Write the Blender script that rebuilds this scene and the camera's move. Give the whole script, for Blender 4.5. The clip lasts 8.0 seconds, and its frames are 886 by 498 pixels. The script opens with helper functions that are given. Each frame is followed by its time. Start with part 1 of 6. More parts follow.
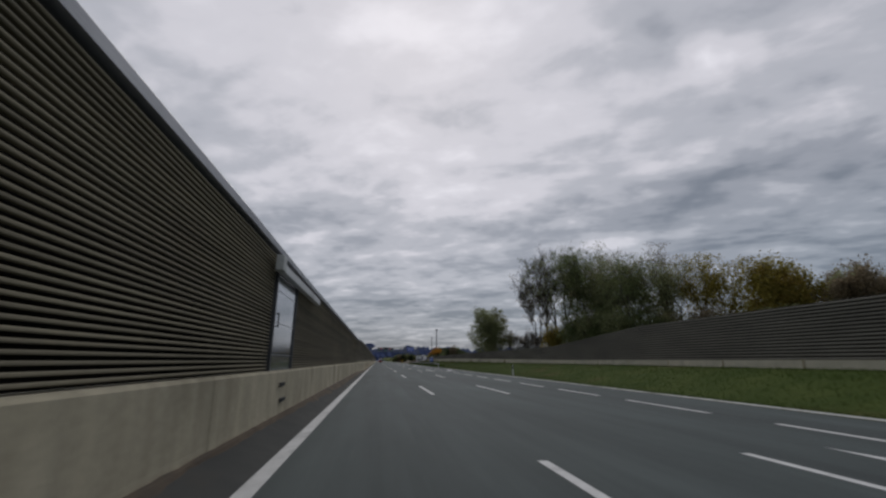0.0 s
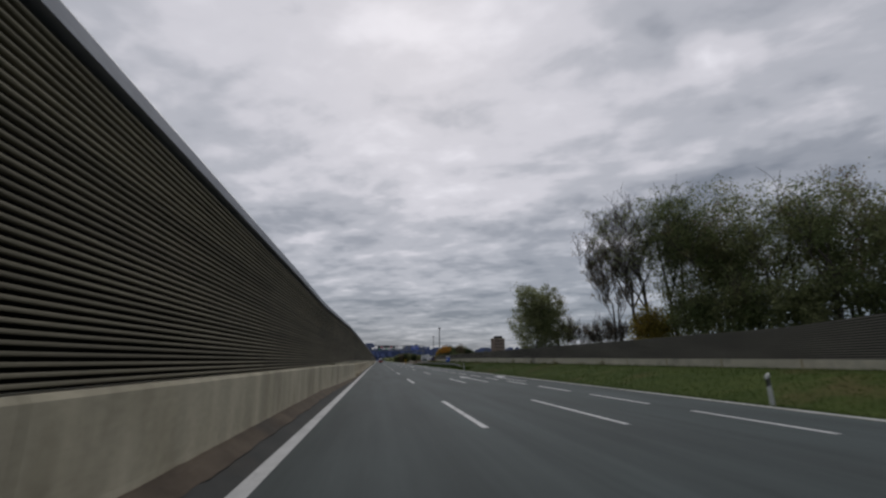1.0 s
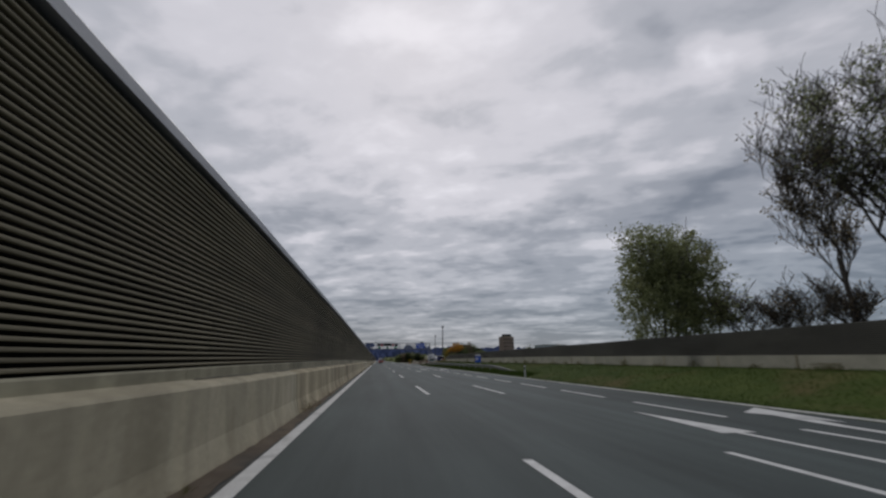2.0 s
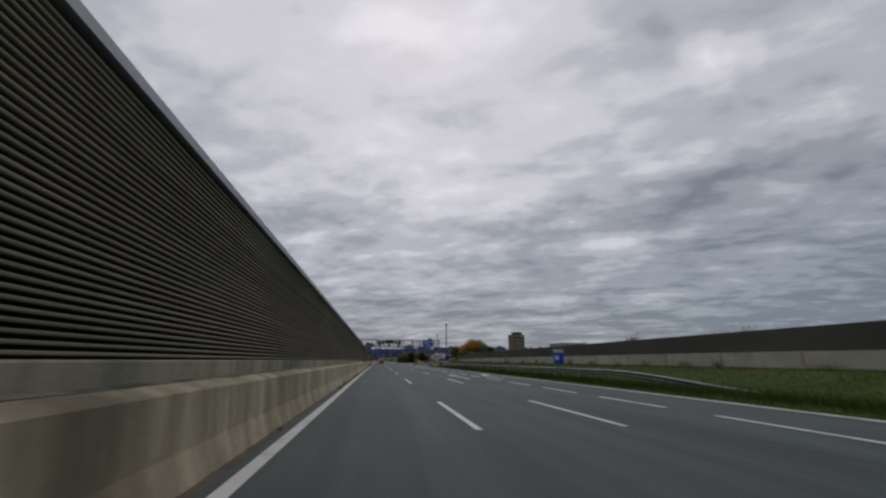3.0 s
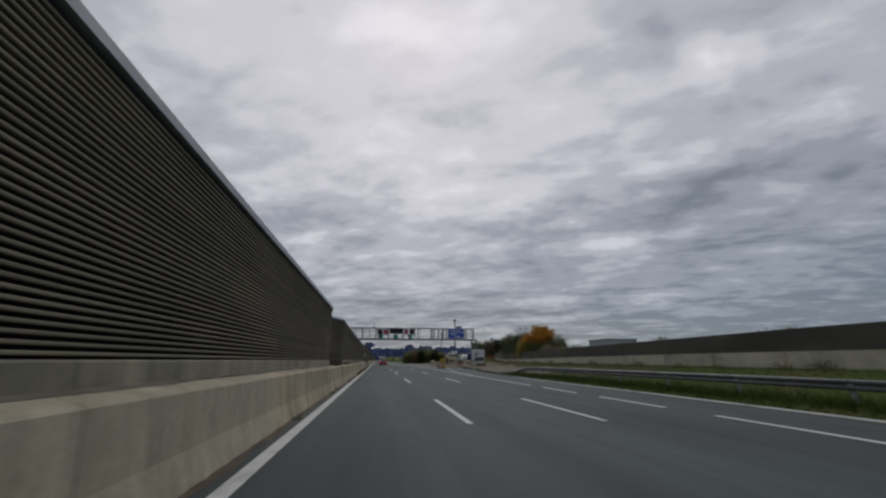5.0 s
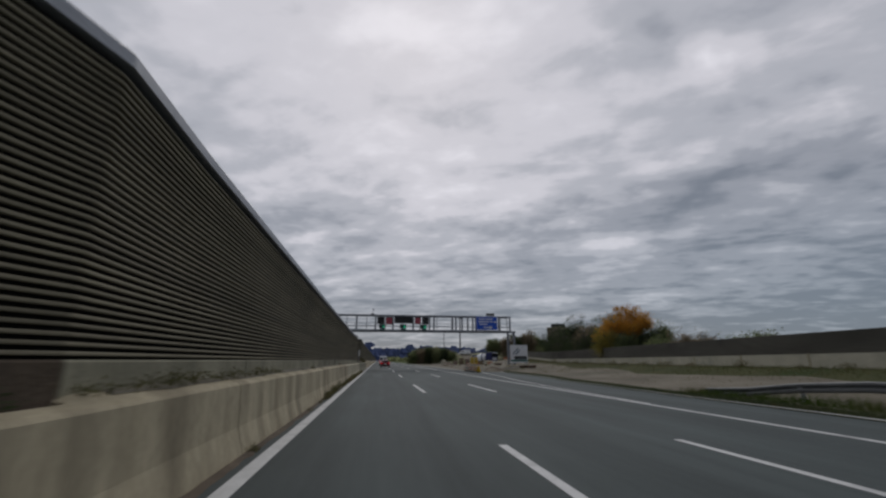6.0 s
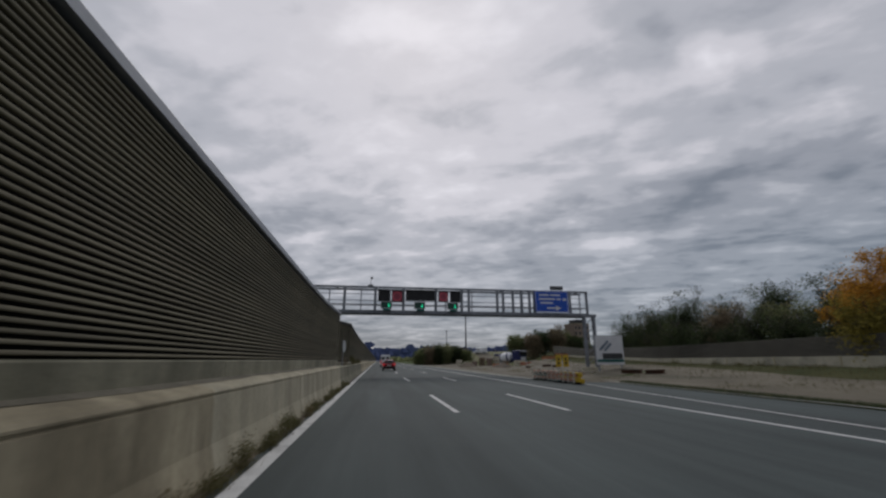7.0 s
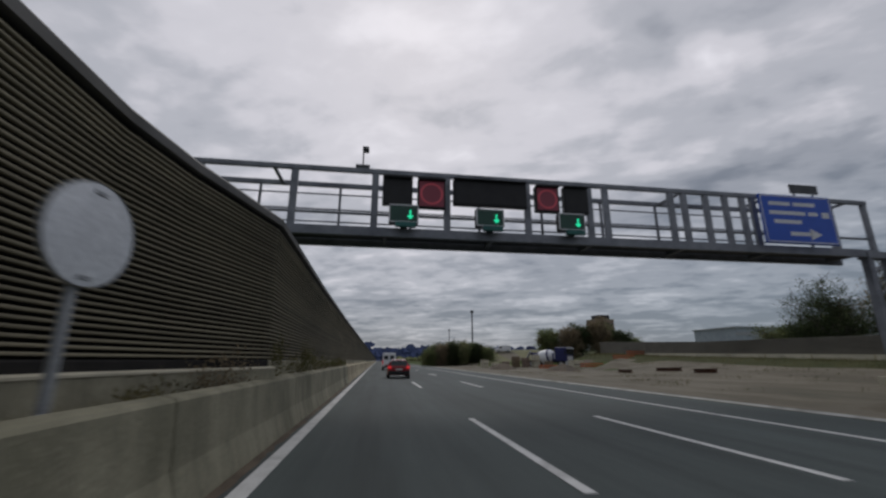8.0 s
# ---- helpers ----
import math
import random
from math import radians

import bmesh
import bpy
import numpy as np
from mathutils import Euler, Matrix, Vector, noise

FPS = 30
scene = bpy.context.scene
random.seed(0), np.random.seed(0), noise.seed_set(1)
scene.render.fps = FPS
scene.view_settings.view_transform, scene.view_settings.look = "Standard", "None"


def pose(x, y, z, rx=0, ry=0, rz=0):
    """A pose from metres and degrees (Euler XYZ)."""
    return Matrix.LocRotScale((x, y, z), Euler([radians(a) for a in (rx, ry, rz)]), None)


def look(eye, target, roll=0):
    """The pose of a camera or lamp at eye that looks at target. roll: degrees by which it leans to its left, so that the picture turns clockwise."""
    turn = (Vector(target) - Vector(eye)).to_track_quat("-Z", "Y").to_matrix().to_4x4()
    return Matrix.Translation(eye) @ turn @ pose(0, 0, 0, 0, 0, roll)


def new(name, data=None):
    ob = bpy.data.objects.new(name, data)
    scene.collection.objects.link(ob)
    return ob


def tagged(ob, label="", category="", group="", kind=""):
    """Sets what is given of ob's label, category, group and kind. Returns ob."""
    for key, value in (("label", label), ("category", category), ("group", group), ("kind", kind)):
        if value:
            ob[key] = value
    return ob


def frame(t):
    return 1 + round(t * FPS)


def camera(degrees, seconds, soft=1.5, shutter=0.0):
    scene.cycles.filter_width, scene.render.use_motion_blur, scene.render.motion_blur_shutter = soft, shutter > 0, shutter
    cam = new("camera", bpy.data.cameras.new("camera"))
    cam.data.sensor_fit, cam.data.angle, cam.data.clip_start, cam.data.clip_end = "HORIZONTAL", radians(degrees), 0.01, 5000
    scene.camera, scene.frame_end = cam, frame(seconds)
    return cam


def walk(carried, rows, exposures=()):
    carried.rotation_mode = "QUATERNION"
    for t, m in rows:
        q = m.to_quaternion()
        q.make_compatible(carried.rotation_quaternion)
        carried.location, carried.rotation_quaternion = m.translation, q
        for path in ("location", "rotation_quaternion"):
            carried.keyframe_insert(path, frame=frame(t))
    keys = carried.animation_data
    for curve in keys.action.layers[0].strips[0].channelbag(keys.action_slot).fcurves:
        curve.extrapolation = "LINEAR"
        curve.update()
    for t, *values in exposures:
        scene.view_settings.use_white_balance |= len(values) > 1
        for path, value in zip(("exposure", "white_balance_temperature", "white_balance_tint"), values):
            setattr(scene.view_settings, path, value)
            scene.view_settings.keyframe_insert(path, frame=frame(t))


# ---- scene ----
# camera: held at a windscreen, carried along +y at 97 km/h, slowing to 91 km/h
cam = camera(93.5, 8.0, soft=2.45, shutter=0.12)
EYE = 1.38
ROWS = [(0.0, -0.15, 0.0), (0.5, -0.13, 13.48), (1.0, -0.10, 26.95), (1.5, -0.03, 40.43), (2.0, 0.04, 53.9), (2.75, 0.08, 74.1),
        (3.5, 0.10, 94.3), (4.0, 0.10, 107.8), (4.5, 0.09, 121.3), (5.25, 0.09, 141.3), (6.0, 0.08, 160.8), (6.5, 0.06, 173.5),
        (7.0, 0.0, 186.2), (7.5, -0.06, 198.9), (8.0, -0.10, 211.5)]
walk(cam, [(t, pose(x, y, EYE, 104.96, 0, -8.65)) for t, x, y in ROWS], [(0.0, -0.01), (2.2, -0.02), (3.5, -0.08), (6.5, -0.08), (8.0, -0.02)])


# ---- world and light: closed, broken grey cloud ----
SUN_EL, SUN_AZ = radians(44), radians(4)
AHEAD_EL, AHEAD_AZ = radians(15), radians(8.65)
SUN_DIR = (math.cos(SUN_EL) * math.sin(SUN_AZ), math.cos(SUN_EL) * math.cos(SUN_AZ), math.sin(SUN_EL))


CLOUDS = [(0.13, 0.39, 0.49, 0.44, 0, 0.07), (-0.22, 0.52, 0.44, 0.21, 0, 0.04), (-0.30, 0.27, 0.31, 0.13, 0, 0.05),
          (-0.06, 0.21, 0.33, 0.09, 10, 0.05), (0.02, 0.33, 0.21, 0.09, 0, -0.08), (0.48, 0.52, 0.26, 0.23, 0, -0.06),
          (0.64, 0.44, 0.16, 0.15, 0, 0.12), (0.94, 0.37, 0.28, 0.14, 25, 0.10), (0.51, 0.19, 0.31, 0.07, 25, 0.05),
          (0.37, 0.26, 0.26, 0.06, 20, -0.07), (0.63, 0.14, 0.54, 0.07, 18, -0.10), (0.29, 0.09, 0.26, 0.05, 10, -0.07),
          (0.94, 0.27, 0.31, 0.06, 18, -0.09), (0.40, 0.01, 0.18, 0.06, 20, 0.09), (-0.34, 0.02, 0.15, 0.05, 20, 0.10),
          (-0.26, 0.09, 0.26, 0.05, 0, -0.08)]


def make_world():
    w = bpy.data.worlds.new("overcast_sky")
    scene.world = w
    w.use_nodes = True
    n, l = w.node_tree.nodes, w.node_tree.links
    sin, cos = np.sin, np.cos
    bg = n["Background"]
    tc = n.new("ShaderNodeTexCoord")
    sep = n.new("ShaderNodeSeparateXYZ")
    l.new(tc.outputs["Generated"], sep.inputs[0])

    def math(op, a, b=None, clamp=False):
        m = n.new("ShaderNodeMath")
        m.operation, m.use_clamp = op, clamp
        for i, v in enumerate((a, b)):
            if v is None:
                continue
            if isinstance(v, (int, float)):
                m.inputs[i].default_value = v
            else:
                l.new(v, m.inputs[i])
        return m.outputs[0]
    z = math("MAXIMUM", sep.outputs[2], 0.0)
    den = math("ADD", z, 0.13)
    comb = n.new("ShaderNodeCombineXYZ")
    l.new(math("DIVIDE", sep.outputs[0], den), comb.inputs[0])
    l.new(math("DIVIDE", sep.outputs[1], den), comb.inputs[1])

    def noise_at(scale, detail, rough, dist, off, stretch=(1, 1, 1)):
        mp = n.new("ShaderNodeMapping")
        mp.vector_type = "TEXTURE"
        mp.inputs["Location"].default_value = off
        mp.inputs["Rotation"].default_value = (0, 0, radians(-24))
        mp.inputs["Scale"].default_value = stretch
        l.new(comb.outputs[0], mp.inputs[0])
        t = n.new("ShaderNodeTexNoise")
        t.inputs["Scale"].default_value = scale
        t.inputs["Detail"].default_value = detail
        t.inputs["Roughness"].default_value = rough
        t.inputs["Distortion"].default_value = dist
        l.new(mp.outputs[0], t.inputs["Vector"])
        return t.outputs[0]
    big = noise_at(0.8, 2, 0.4, 0.0, (3.1, 1.7, 0))
    mid = noise_at(2.7, 4, 0.5, 0.3, (7.0, 2.0, 0), (1.35, 0.92, 1))
    fine = noise_at(7.5, 4, 0.5, 0.2, (1.0, 9.0, 0), (1.1, 0.9, 1))
    s = math("ADD", math("MULTIPLY", big, 0.30), math("ADD", math("MULTIPLY", mid, 0.66), math("MULTIPLY", fine, 0.30)))

    # the cloud deck is thinnest round the hidden sun and thicker towards the horizon
    def along(axis):
        dot = n.new("ShaderNodeVectorMath")
        dot.operation = "DOT_PRODUCT"
        dot.inputs[1].default_value = axis
        l.new(tc.outputs["Generated"], dot.inputs[0])
        return dot.outputs["Value"]
    glow = math("POWER", math("MAXIMUM", along(SUN_DIR), 0.0), 2.6)
    # the deck is ribbed where it is seen edge-on, and softer overhead
    flat = math("SUBTRACT", 1.12, math("MULTIPLY", math("MINIMUM", z, 0.5), 0.80))
    s = math("MULTIPLY", math("SUBTRACT", s, 0.63), flat)
    low = math("MULTIPLY", math("SUBTRACT", 0.4, math("MINIMUM", z, 0.4)), 0.42)
    s = math("ADD", math("ADD", s, math("SUBTRACT", 0.495, low)), math("MULTIPLY", glow, 0.325))
    # the unseen deck behind is lifted to brighten faces turned back and right
    s = math("ADD", s, math("MULTIPLY", math("MAXIMUM", along((0.55, -0.77, 0.32)), 0.0), 0.16))
    # single swells and gaps of the deck: across, up, width, height, tilt, depth, in tangents round the way ahead
    ahead = (sin(AHEAD_AZ) * cos(AHEAD_EL), cos(AHEAD_AZ) * cos(AHEAD_EL), sin(AHEAD_EL))
    across = (cos(AHEAD_AZ), -sin(AHEAD_AZ), 0.0)
    above = (-sin(AHEAD_AZ) * sin(AHEAD_EL), -cos(AHEAD_AZ) * sin(AHEAD_EL), cos(AHEAD_EL))
    depth = math("MAXIMUM", along(ahead), 0.12)
    side = math("DIVIDE", along(across), depth)
    deck = n.new("ShaderNodeCombineXYZ")
    l.new(side, deck.inputs[0])
    l.new(math("DIVIDE", along(above), depth), deck.inputs[1])
    ragged = n.new("ShaderNodeTexNoise")
    ragged.inputs["Scale"].default_value, ragged.inputs["Detail"].default_value = 5.0, 4
    l.new(deck.outputs[0], ragged.inputs["Vector"])
    shift = n.new("ShaderNodeVectorMath")
    shift.operation = "MULTIPLY_ADD"
    shift.inputs[1].default_value, shift.inputs[2].default_value = (0.22, 0.12, 0), (-0.11, -0.06, 0)
    l.new(ragged.outputs["Color"], shift.inputs[0])
    torn = n.new("ShaderNodeVectorMath")
    l.new(deck.outputs[0], torn.inputs[0])
    l.new(shift.outputs[0], torn.inputs[1])
    for u, v, w, h, tilt, lift in CLOUDS:
        mp = n.new("ShaderNodeMapping")
        mp.vector_type = "TEXTURE"
        mp.inputs["Location"].default_value = (u, v, 0)
        mp.inputs["Rotation"].default_value = (0, 0, radians(tilt))
        mp.inputs["Scale"].default_value = (w, h, 1)
        l.new(torn.outputs[0], mp.inputs[0])
        g = n.new("ShaderNodeTexGradient")
        g.gradient_type = "QUADRATIC_SPHERE"
        l.new(mp.outputs[0], g.inputs[0])
        s = math("ADD", s, math("MULTIPLY", g.outputs["Fac"], lift * 1.55))
    ramp = n.new("ShaderNodeValToRGB")
    ramp.color_ramp.interpolation = "EASE"
    e = ramp.color_ramp.elements
    e[0].position, e[0].color = 0.40, (0.19, 0.21, 0.25, 1)
    e[1].position, e[1].color = 0.95, (0.80, 0.785, 0.84, 1)
    for p, c in ((0.56, (0.315, 0.33, 0.375, 1)), (0.68, (0.455, 0.463, 0.51, 1)), (0.80, (0.635, 0.625, 0.675, 1))):
        k = e.new(p)
        k.color = c
    l.new(s, ramp.inputs[0])
    # low beside the road the deck turns bluish
    tint = n.new("ShaderNodeMixRGB")
    tint.blend_type = "MULTIPLY"
    tint.inputs[2].default_value = (0.90, 0.97, 1.0, 1)
    l.new(math("MULTIPLY", math("ADD", side, 0.1, True), math("MULTIPLY", math("SUBTRACT", 0.34, z, True), 3.6, True), True), tint.inputs[0])
    l.new(ramp.outputs[0], tint.inputs[1])
    sky = n.new("ShaderNodeTexSky")
    sky.sky_type, sky.sun_disc = "NISHITA", False
    sky.sun_elevation, sky.sun_rotation = SUN_EL, SUN_AZ
    sc = n.new("ShaderNodeVectorMath")
    sc.operation = "SCALE"
    sc.inputs["Scale"].default_value = 0.1
    l.new(sky.outputs[0], sc.inputs[0])
    mix = n.new("ShaderNodeMixRGB")
    mix.inputs[0].default_value = 0.94
    l.new(sc.outputs[0], mix.inputs[1])
    l.new(tint.outputs[0], mix.inputs[2])
    l.new(mix.outputs[0], bg.inputs[0])
    bg.inputs[1].default_value = 1.0


make_world()
sun_data = bpy.data.lights.new("sun", "SUN")
sun_data.energy, sun_data.angle, sun_data.color = 0.6, radians(30), (1.0, 0.97, 0.93)
sun = new("sun", sun_data)
sun.matrix_world = look((0, 0, 60), tuple(c - 20 * d for c, d in zip((0, 0, 60), SUN_DIR)))


# ---- materials ----
def mat(name, c1, c2, scale=4.0, rough=0.8, metal=0.0, bump=0.15, fine=60.0, c3=None, stretch=(1, 1, 1), island=0.0, rnd=0.0, detail=6, spec=0.4):
    """Two colours mixed by a coarse noise, a third by stains, and fine grain in colour and relief, all in metres."""
    m = bpy.data.materials.new(name)
    m.use_nodes = True
    n, l = m.node_tree.nodes, m.node_tree.links
    b = n["Principled BSDF"]
    geo = n.new("ShaderNodeNewGeometry")
    mp = n.new("ShaderNodeMapping")
    mp.inputs["Scale"].default_value = stretch
    l.new(geo.outputs["Position"], mp.inputs[0])

    def tex(s, d):
        t = n.new("ShaderNodeTexNoise")
        t.inputs["Scale"].default_value = s
        t.inputs["Detail"].default_value = d
        t.inputs["Roughness"].default_value = 0.6
        l.new(mp.outputs[0], t.inputs["Vector"])
        return t.outputs[0]

    def ramp(v, a, z):
        r = n.new("ShaderNodeMapRange")
        r.inputs[1].default_value, r.inputs[2].default_value = a, z
        l.new(v, r.inputs[0])
        return r.outputs[0]

    def mixer(f, a, z, kind="MIX"):
        x = n.new("ShaderNodeMixRGB")
        x.blend_type = kind
        for i, v in enumerate((f, a, z)):
            if isinstance(v, tuple):
                x.inputs[i].default_value = (*v, 1)
            elif isinstance(v, (int, float)):
                x.inputs[i].default_value = v
            else:
                l.new(v, x.inputs[i])
        return x.outputs[0]
    col = mixer(ramp(tex(scale, detail), 0.35, 0.65), c1, c2)
    if c3:
        col = mixer(ramp(tex(scale * 0.37, 4), 0.55, 0.72), col, c3)
    grain = tex(fine, 3)
    col = mixer(0.55, col, ramp(grain, -0.1, 0.75), "MULTIPLY") if fine else col
    if island or rnd:
        src = n.new("ShaderNodeObjectInfo").outputs["Random"] if rnd else geo.outputs["Random Per Island"]
        hs = n.new("ShaderNodeHueSaturation")
        v = n.new("ShaderNodeMapRange")
        v.inputs[3].default_value, v.inputs[4].default_value = 1 - (island or rnd), 1 + (island or rnd)
        l.new(src, v.inputs[0])
        l.new(v.outputs[0], hs.inputs["Value"])
        l.new(col, hs.inputs["Color"])
        col = hs.outputs[0]
    l.new(col, b.inputs["Base Color"])
    b.inputs["Metallic"].default_value = metal
    b.inputs["Specular IOR Level"].default_value = spec
    rr = n.new("ShaderNodeMapRange")
    rr.inputs[3].default_value, rr.inputs[4].default_value = max(0.03, rough - 0.12), min(1, rough + 0.12)
    l.new(grain, rr.inputs[0])
    l.new(rr.outputs[0], b.inputs["Roughness"])
    if bump:
        bp = n.new("ShaderNodeBump")
        bp.inputs["Strength"].default_value = bump
        bp.inputs["Distance"].default_value = 0.02
        l.new(grain, bp.inputs["Height"])
        l.new(bp.outputs[0], b.inputs["Normal"])
    return m


def leafy(name, c1, c2, c3):
    """Thin leaves: part of the light passes through them."""
    m = mat(name, c1, c2, 0.6, 0.75, bump=0, fine=0, c3=c3, island=0.4, spec=0.2)
    n, l = m.node_tree.nodes, m.node_tree.links
    b = n["Principled BSDF"]
    tr = n.new("ShaderNodeBsdfTranslucent")
    l.new(b.inputs["Base Color"].links[0].from_socket, tr.inputs[0])
    mx = n.new("ShaderNodeMixShader")
    mx.inputs[0].default_value = 0.55
    l.new(b.outputs[0], mx.inputs[1])
    l.new(tr.outputs[0], mx.inputs[2])
    l.new(mx.outputs[0], n["Material Output"].inputs[0])
    return m


def glowing(name, c, power):
    m = bpy.data.materials.new(name)
    m.use_nodes = True
    b = m.node_tree.nodes["Principled BSDF"]
    b.inputs["Base Color"].default_value = (*[v * 0.3 for v in c], 1)
    b.inputs["Emission Color"].default_value = (*c, 1)
    b.inputs["Emission Strength"].default_value = power
    return m


M_ASPHALT = mat("asphalt", (0.0555, 0.0705, 0.069), (0.0745, 0.0925, 0.0905), 0.5, 0.78, bump=0.35, fine=90, c3=(0.046, 0.055, 0.054), stretch=(1, 0.12, 1), spec=0.3)


def streaked(m, low, high, size, stretch):
    """Long uneven streaks along the road over a material's colour."""
    n, l = m.node_tree.nodes, m.node_tree.links
    base = n["Principled BSDF"].inputs["Base Color"]
    src = base.links[0].from_socket
    geo, mp, t, r, x = n.new("ShaderNodeNewGeometry"), n.new("ShaderNodeMapping"), n.new("ShaderNodeTexNoise"), n.new("ShaderNodeMapRange"), n.new("ShaderNodeMixRGB")
    mp.inputs["Scale"].default_value = stretch
    t.inputs["Scale"].default_value, t.inputs["Detail"].default_value, t.inputs["Roughness"].default_value = size, 5, 0.65
    r.inputs[1].default_value, r.inputs[2].default_value, r.inputs[3].default_value, r.inputs[4].default_value = 0.3, 0.7, low, high
    x.blend_type, x.inputs[0].default_value = "MULTIPLY", 1.0
    l.new(geo.outputs["Position"], mp.inputs[0])
    l.new(mp.outputs[0], t.inputs["Vector"])
    l.new(t.outputs[0], r.inputs[0])
    l.new(src, x.inputs[1])
    l.new(r.outputs[0], x.inputs[2])
    l.new(x.outputs[0], base)


streaked(M_ASPHALT, 0.73, 1.25, 1.1, (1.0, 0.035, 1.0))
streaked(M_ASPHALT, 0.86, 1.14, 0.35, (1.0, 0.4, 1.0))
M_PAINT = mat("road_paint", (0.62, 0.62, 0.60), (0.74, 0.74, 0.72), 3, 0.65, fine=40, c3=(0.42, 0.42, 0.41))
M_CONC = mat("concrete", (0.385, 0.333, 0.22), (0.63, 0.55, 0.378), 1.0, 0.9, bump=0.5, fine=26, c3=(0.22, 0.185, 0.118), stretch=(1, 1, 0.3), rnd=0.12, detail=8)
M_FOOT = mat("paler_foot_concrete", (0.46, 0.412, 0.312), (0.60, 0.543, 0.425), 1.6, 0.9, bump=0.5, fine=24, c3=(0.36, 0.31, 0.225), stretch=(1, 0.5, 1), rnd=0.06)
M_PLINTH = mat("plinth_concrete", (0.30, 0.284, 0.203), (0.43, 0.404, 0.293), 0.9, 0.9, bump=0.4, fine=26, c3=(0.17, 0.165, 0.118), stretch=(1, 1, 0.5), rnd=0.1)
# darker plinth concrete for the second stretch and the barrier beside it
M_PLINTH_DARKER = mat("darker_plinth_concrete", (0.22, 0.21, 0.145), (0.36, 0.34, 0.245), 0.8, 0.92, bump=0.45, fine=26, c3=(0.10, 0.10, 0.065), stretch=(1, 1, 0.7), rnd=0.1)
M_CONC_NEW = mat("light_concrete", (0.435, 0.392, 0.278), (0.585, 0.532, 0.39), 1.2, 0.9, bump=0.4, fine=30, c3=(0.29, 0.262, 0.18), stretch=(1, 1, 0.4), rnd=0.06)
for m, k in ((M_CONC, 0.68), (M_CONC_NEW, 0.75), (M_PLINTH, 0.74), (M_PLINTH_DARKER, 0.74)):
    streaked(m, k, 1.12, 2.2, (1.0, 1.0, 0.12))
M_LEDGE_DIRT = mat("ledge_dirt", (0.13, 0.118, 0.085), (0.22, 0.20, 0.15), 2.0, 0.95, bump=0.7, fine=25, c3=(0.07, 0.068, 0.045))
M_EDGE = mat("pale_edging", (0.42, 0.42, 0.39), (0.56, 0.56, 0.53), 1.5, 0.85, bump=0.3, fine=30, c3=(0.2, 0.2, 0.17))
M_CONC_PALE = mat("pale_concrete", (0.50, 0.465, 0.355), (0.64, 0.595, 0.46), 1.1, 0.9, bump=0.3, fine=40, c3=(0.31, 0.30, 0.24), rnd=0.08)
M_SLAT = mat("weathered_slat", (0.218, 0.194, 0.133), (0.298, 0.266, 0.184), 0.8, 0.8, bump=0.2, fine=50, c3=(0.18, 0.162, 0.117), stretch=(1, 0.3, 1), rnd=0.18)
M_SLAT_GREY = mat("grey_slat", (0.20, 0.187, 0.155), (0.275, 0.256, 0.21), 0.8, 0.8, bump=0.2, fine=50, c3=(0.15, 0.14, 0.115), stretch=(1, 0.3, 1))
M_BACK = mat("near_black_backing", (0.012, 0.011, 0.010), (0.02, 0.018, 0.016), 2, 0.95, fine=60)
M_CAP_WORN = mat("stained_cap_metal", (0.13, 0.13, 0.13), (0.20, 0.195, 0.185), 1.0, 0.7, metal=0.2, bump=0.1, fine=30, c3=(0.08, 0.075, 0.06))
M_CAP = mat("cap_metal", (0.34, 0.355, 0.385), (0.44, 0.455, 0.485), 1.2, 0.45, metal=0.35, bump=0.05, fine=30)
M_STEEL = mat("galvanised_steel", (0.34, 0.355, 0.37), (0.46, 0.475, 0.49), 2.5, 0.5, metal=0.4, bump=0.05, fine=40)
M_GANTRY = mat("weathered_galvanised_steel", (0.20, 0.213, 0.24), (0.29, 0.305, 0.335), 1.6, 0.55, metal=0.35, bump=0.06, fine=30, c3=(0.135, 0.145, 0.17))
M_STEEL_DARK = mat("dark_steel", (0.07, 0.075, 0.08), (0.10, 0.105, 0.11), 2.5, 0.55, metal=0.4, bump=0.05, fine=40)
M_RAIL = mat("guardrail_steel", (0.11, 0.115, 0.115), (0.19, 0.195, 0.195), 1.0, 0.5, metal=0.4, bump=0.05, fine=30)
M_GRASS = mat("grass_ground", (0.052, 0.080, 0.017), (0.082, 0.108, 0.027), 0.5, 0.95, bump=0.5, fine=7, c3=(0.13, 0.105, 0.045), spec=0.08)
M_BLADE = mat("grass_blade", (0.054, 0.092, 0.016), (0.084, 0.118, 0.027), 0.4, 0.9, bump=0, fine=0, c3=(0.15, 0.13, 0.05), island=0.2, spec=0.08)
M_WEED = leafy("weed_leaf", (0.10, 0.102, 0.047), (0.145, 0.13, 0.062), (0.165, 0.12, 0.065))
M_VERGE = mat("dry_verge_grass", (0.056, 0.066, 0.025), (0.09, 0.09, 0.038), 0.5, 0.95, bump=0.6, fine=8, c3=(0.045, 0.066, 0.022), spec=0.1)
M_GRAVEL = mat("gravel", (0.13, 0.112, 0.077), (0.225, 0.199, 0.146), 0.5, 0.95, bump=0.9, fine=18, c3=(0.09, 0.086, 0.053), stretch=(1.6, 0.35, 1))
M_SHOULDER = mat("dusty_asphalt", (0.045, 0.048, 0.045), (0.065, 0.066, 0.06), 1.5, 0.9, bump=0.6, fine=40, c3=(0.08, 0.07, 0.055))
M_DIRT = mat("dirt", (0.088, 0.066, 0.045), (0.15, 0.115, 0.08), 1.4, 0.95, bump=0.9, fine=25, c3=(0.055, 0.052, 0.045))
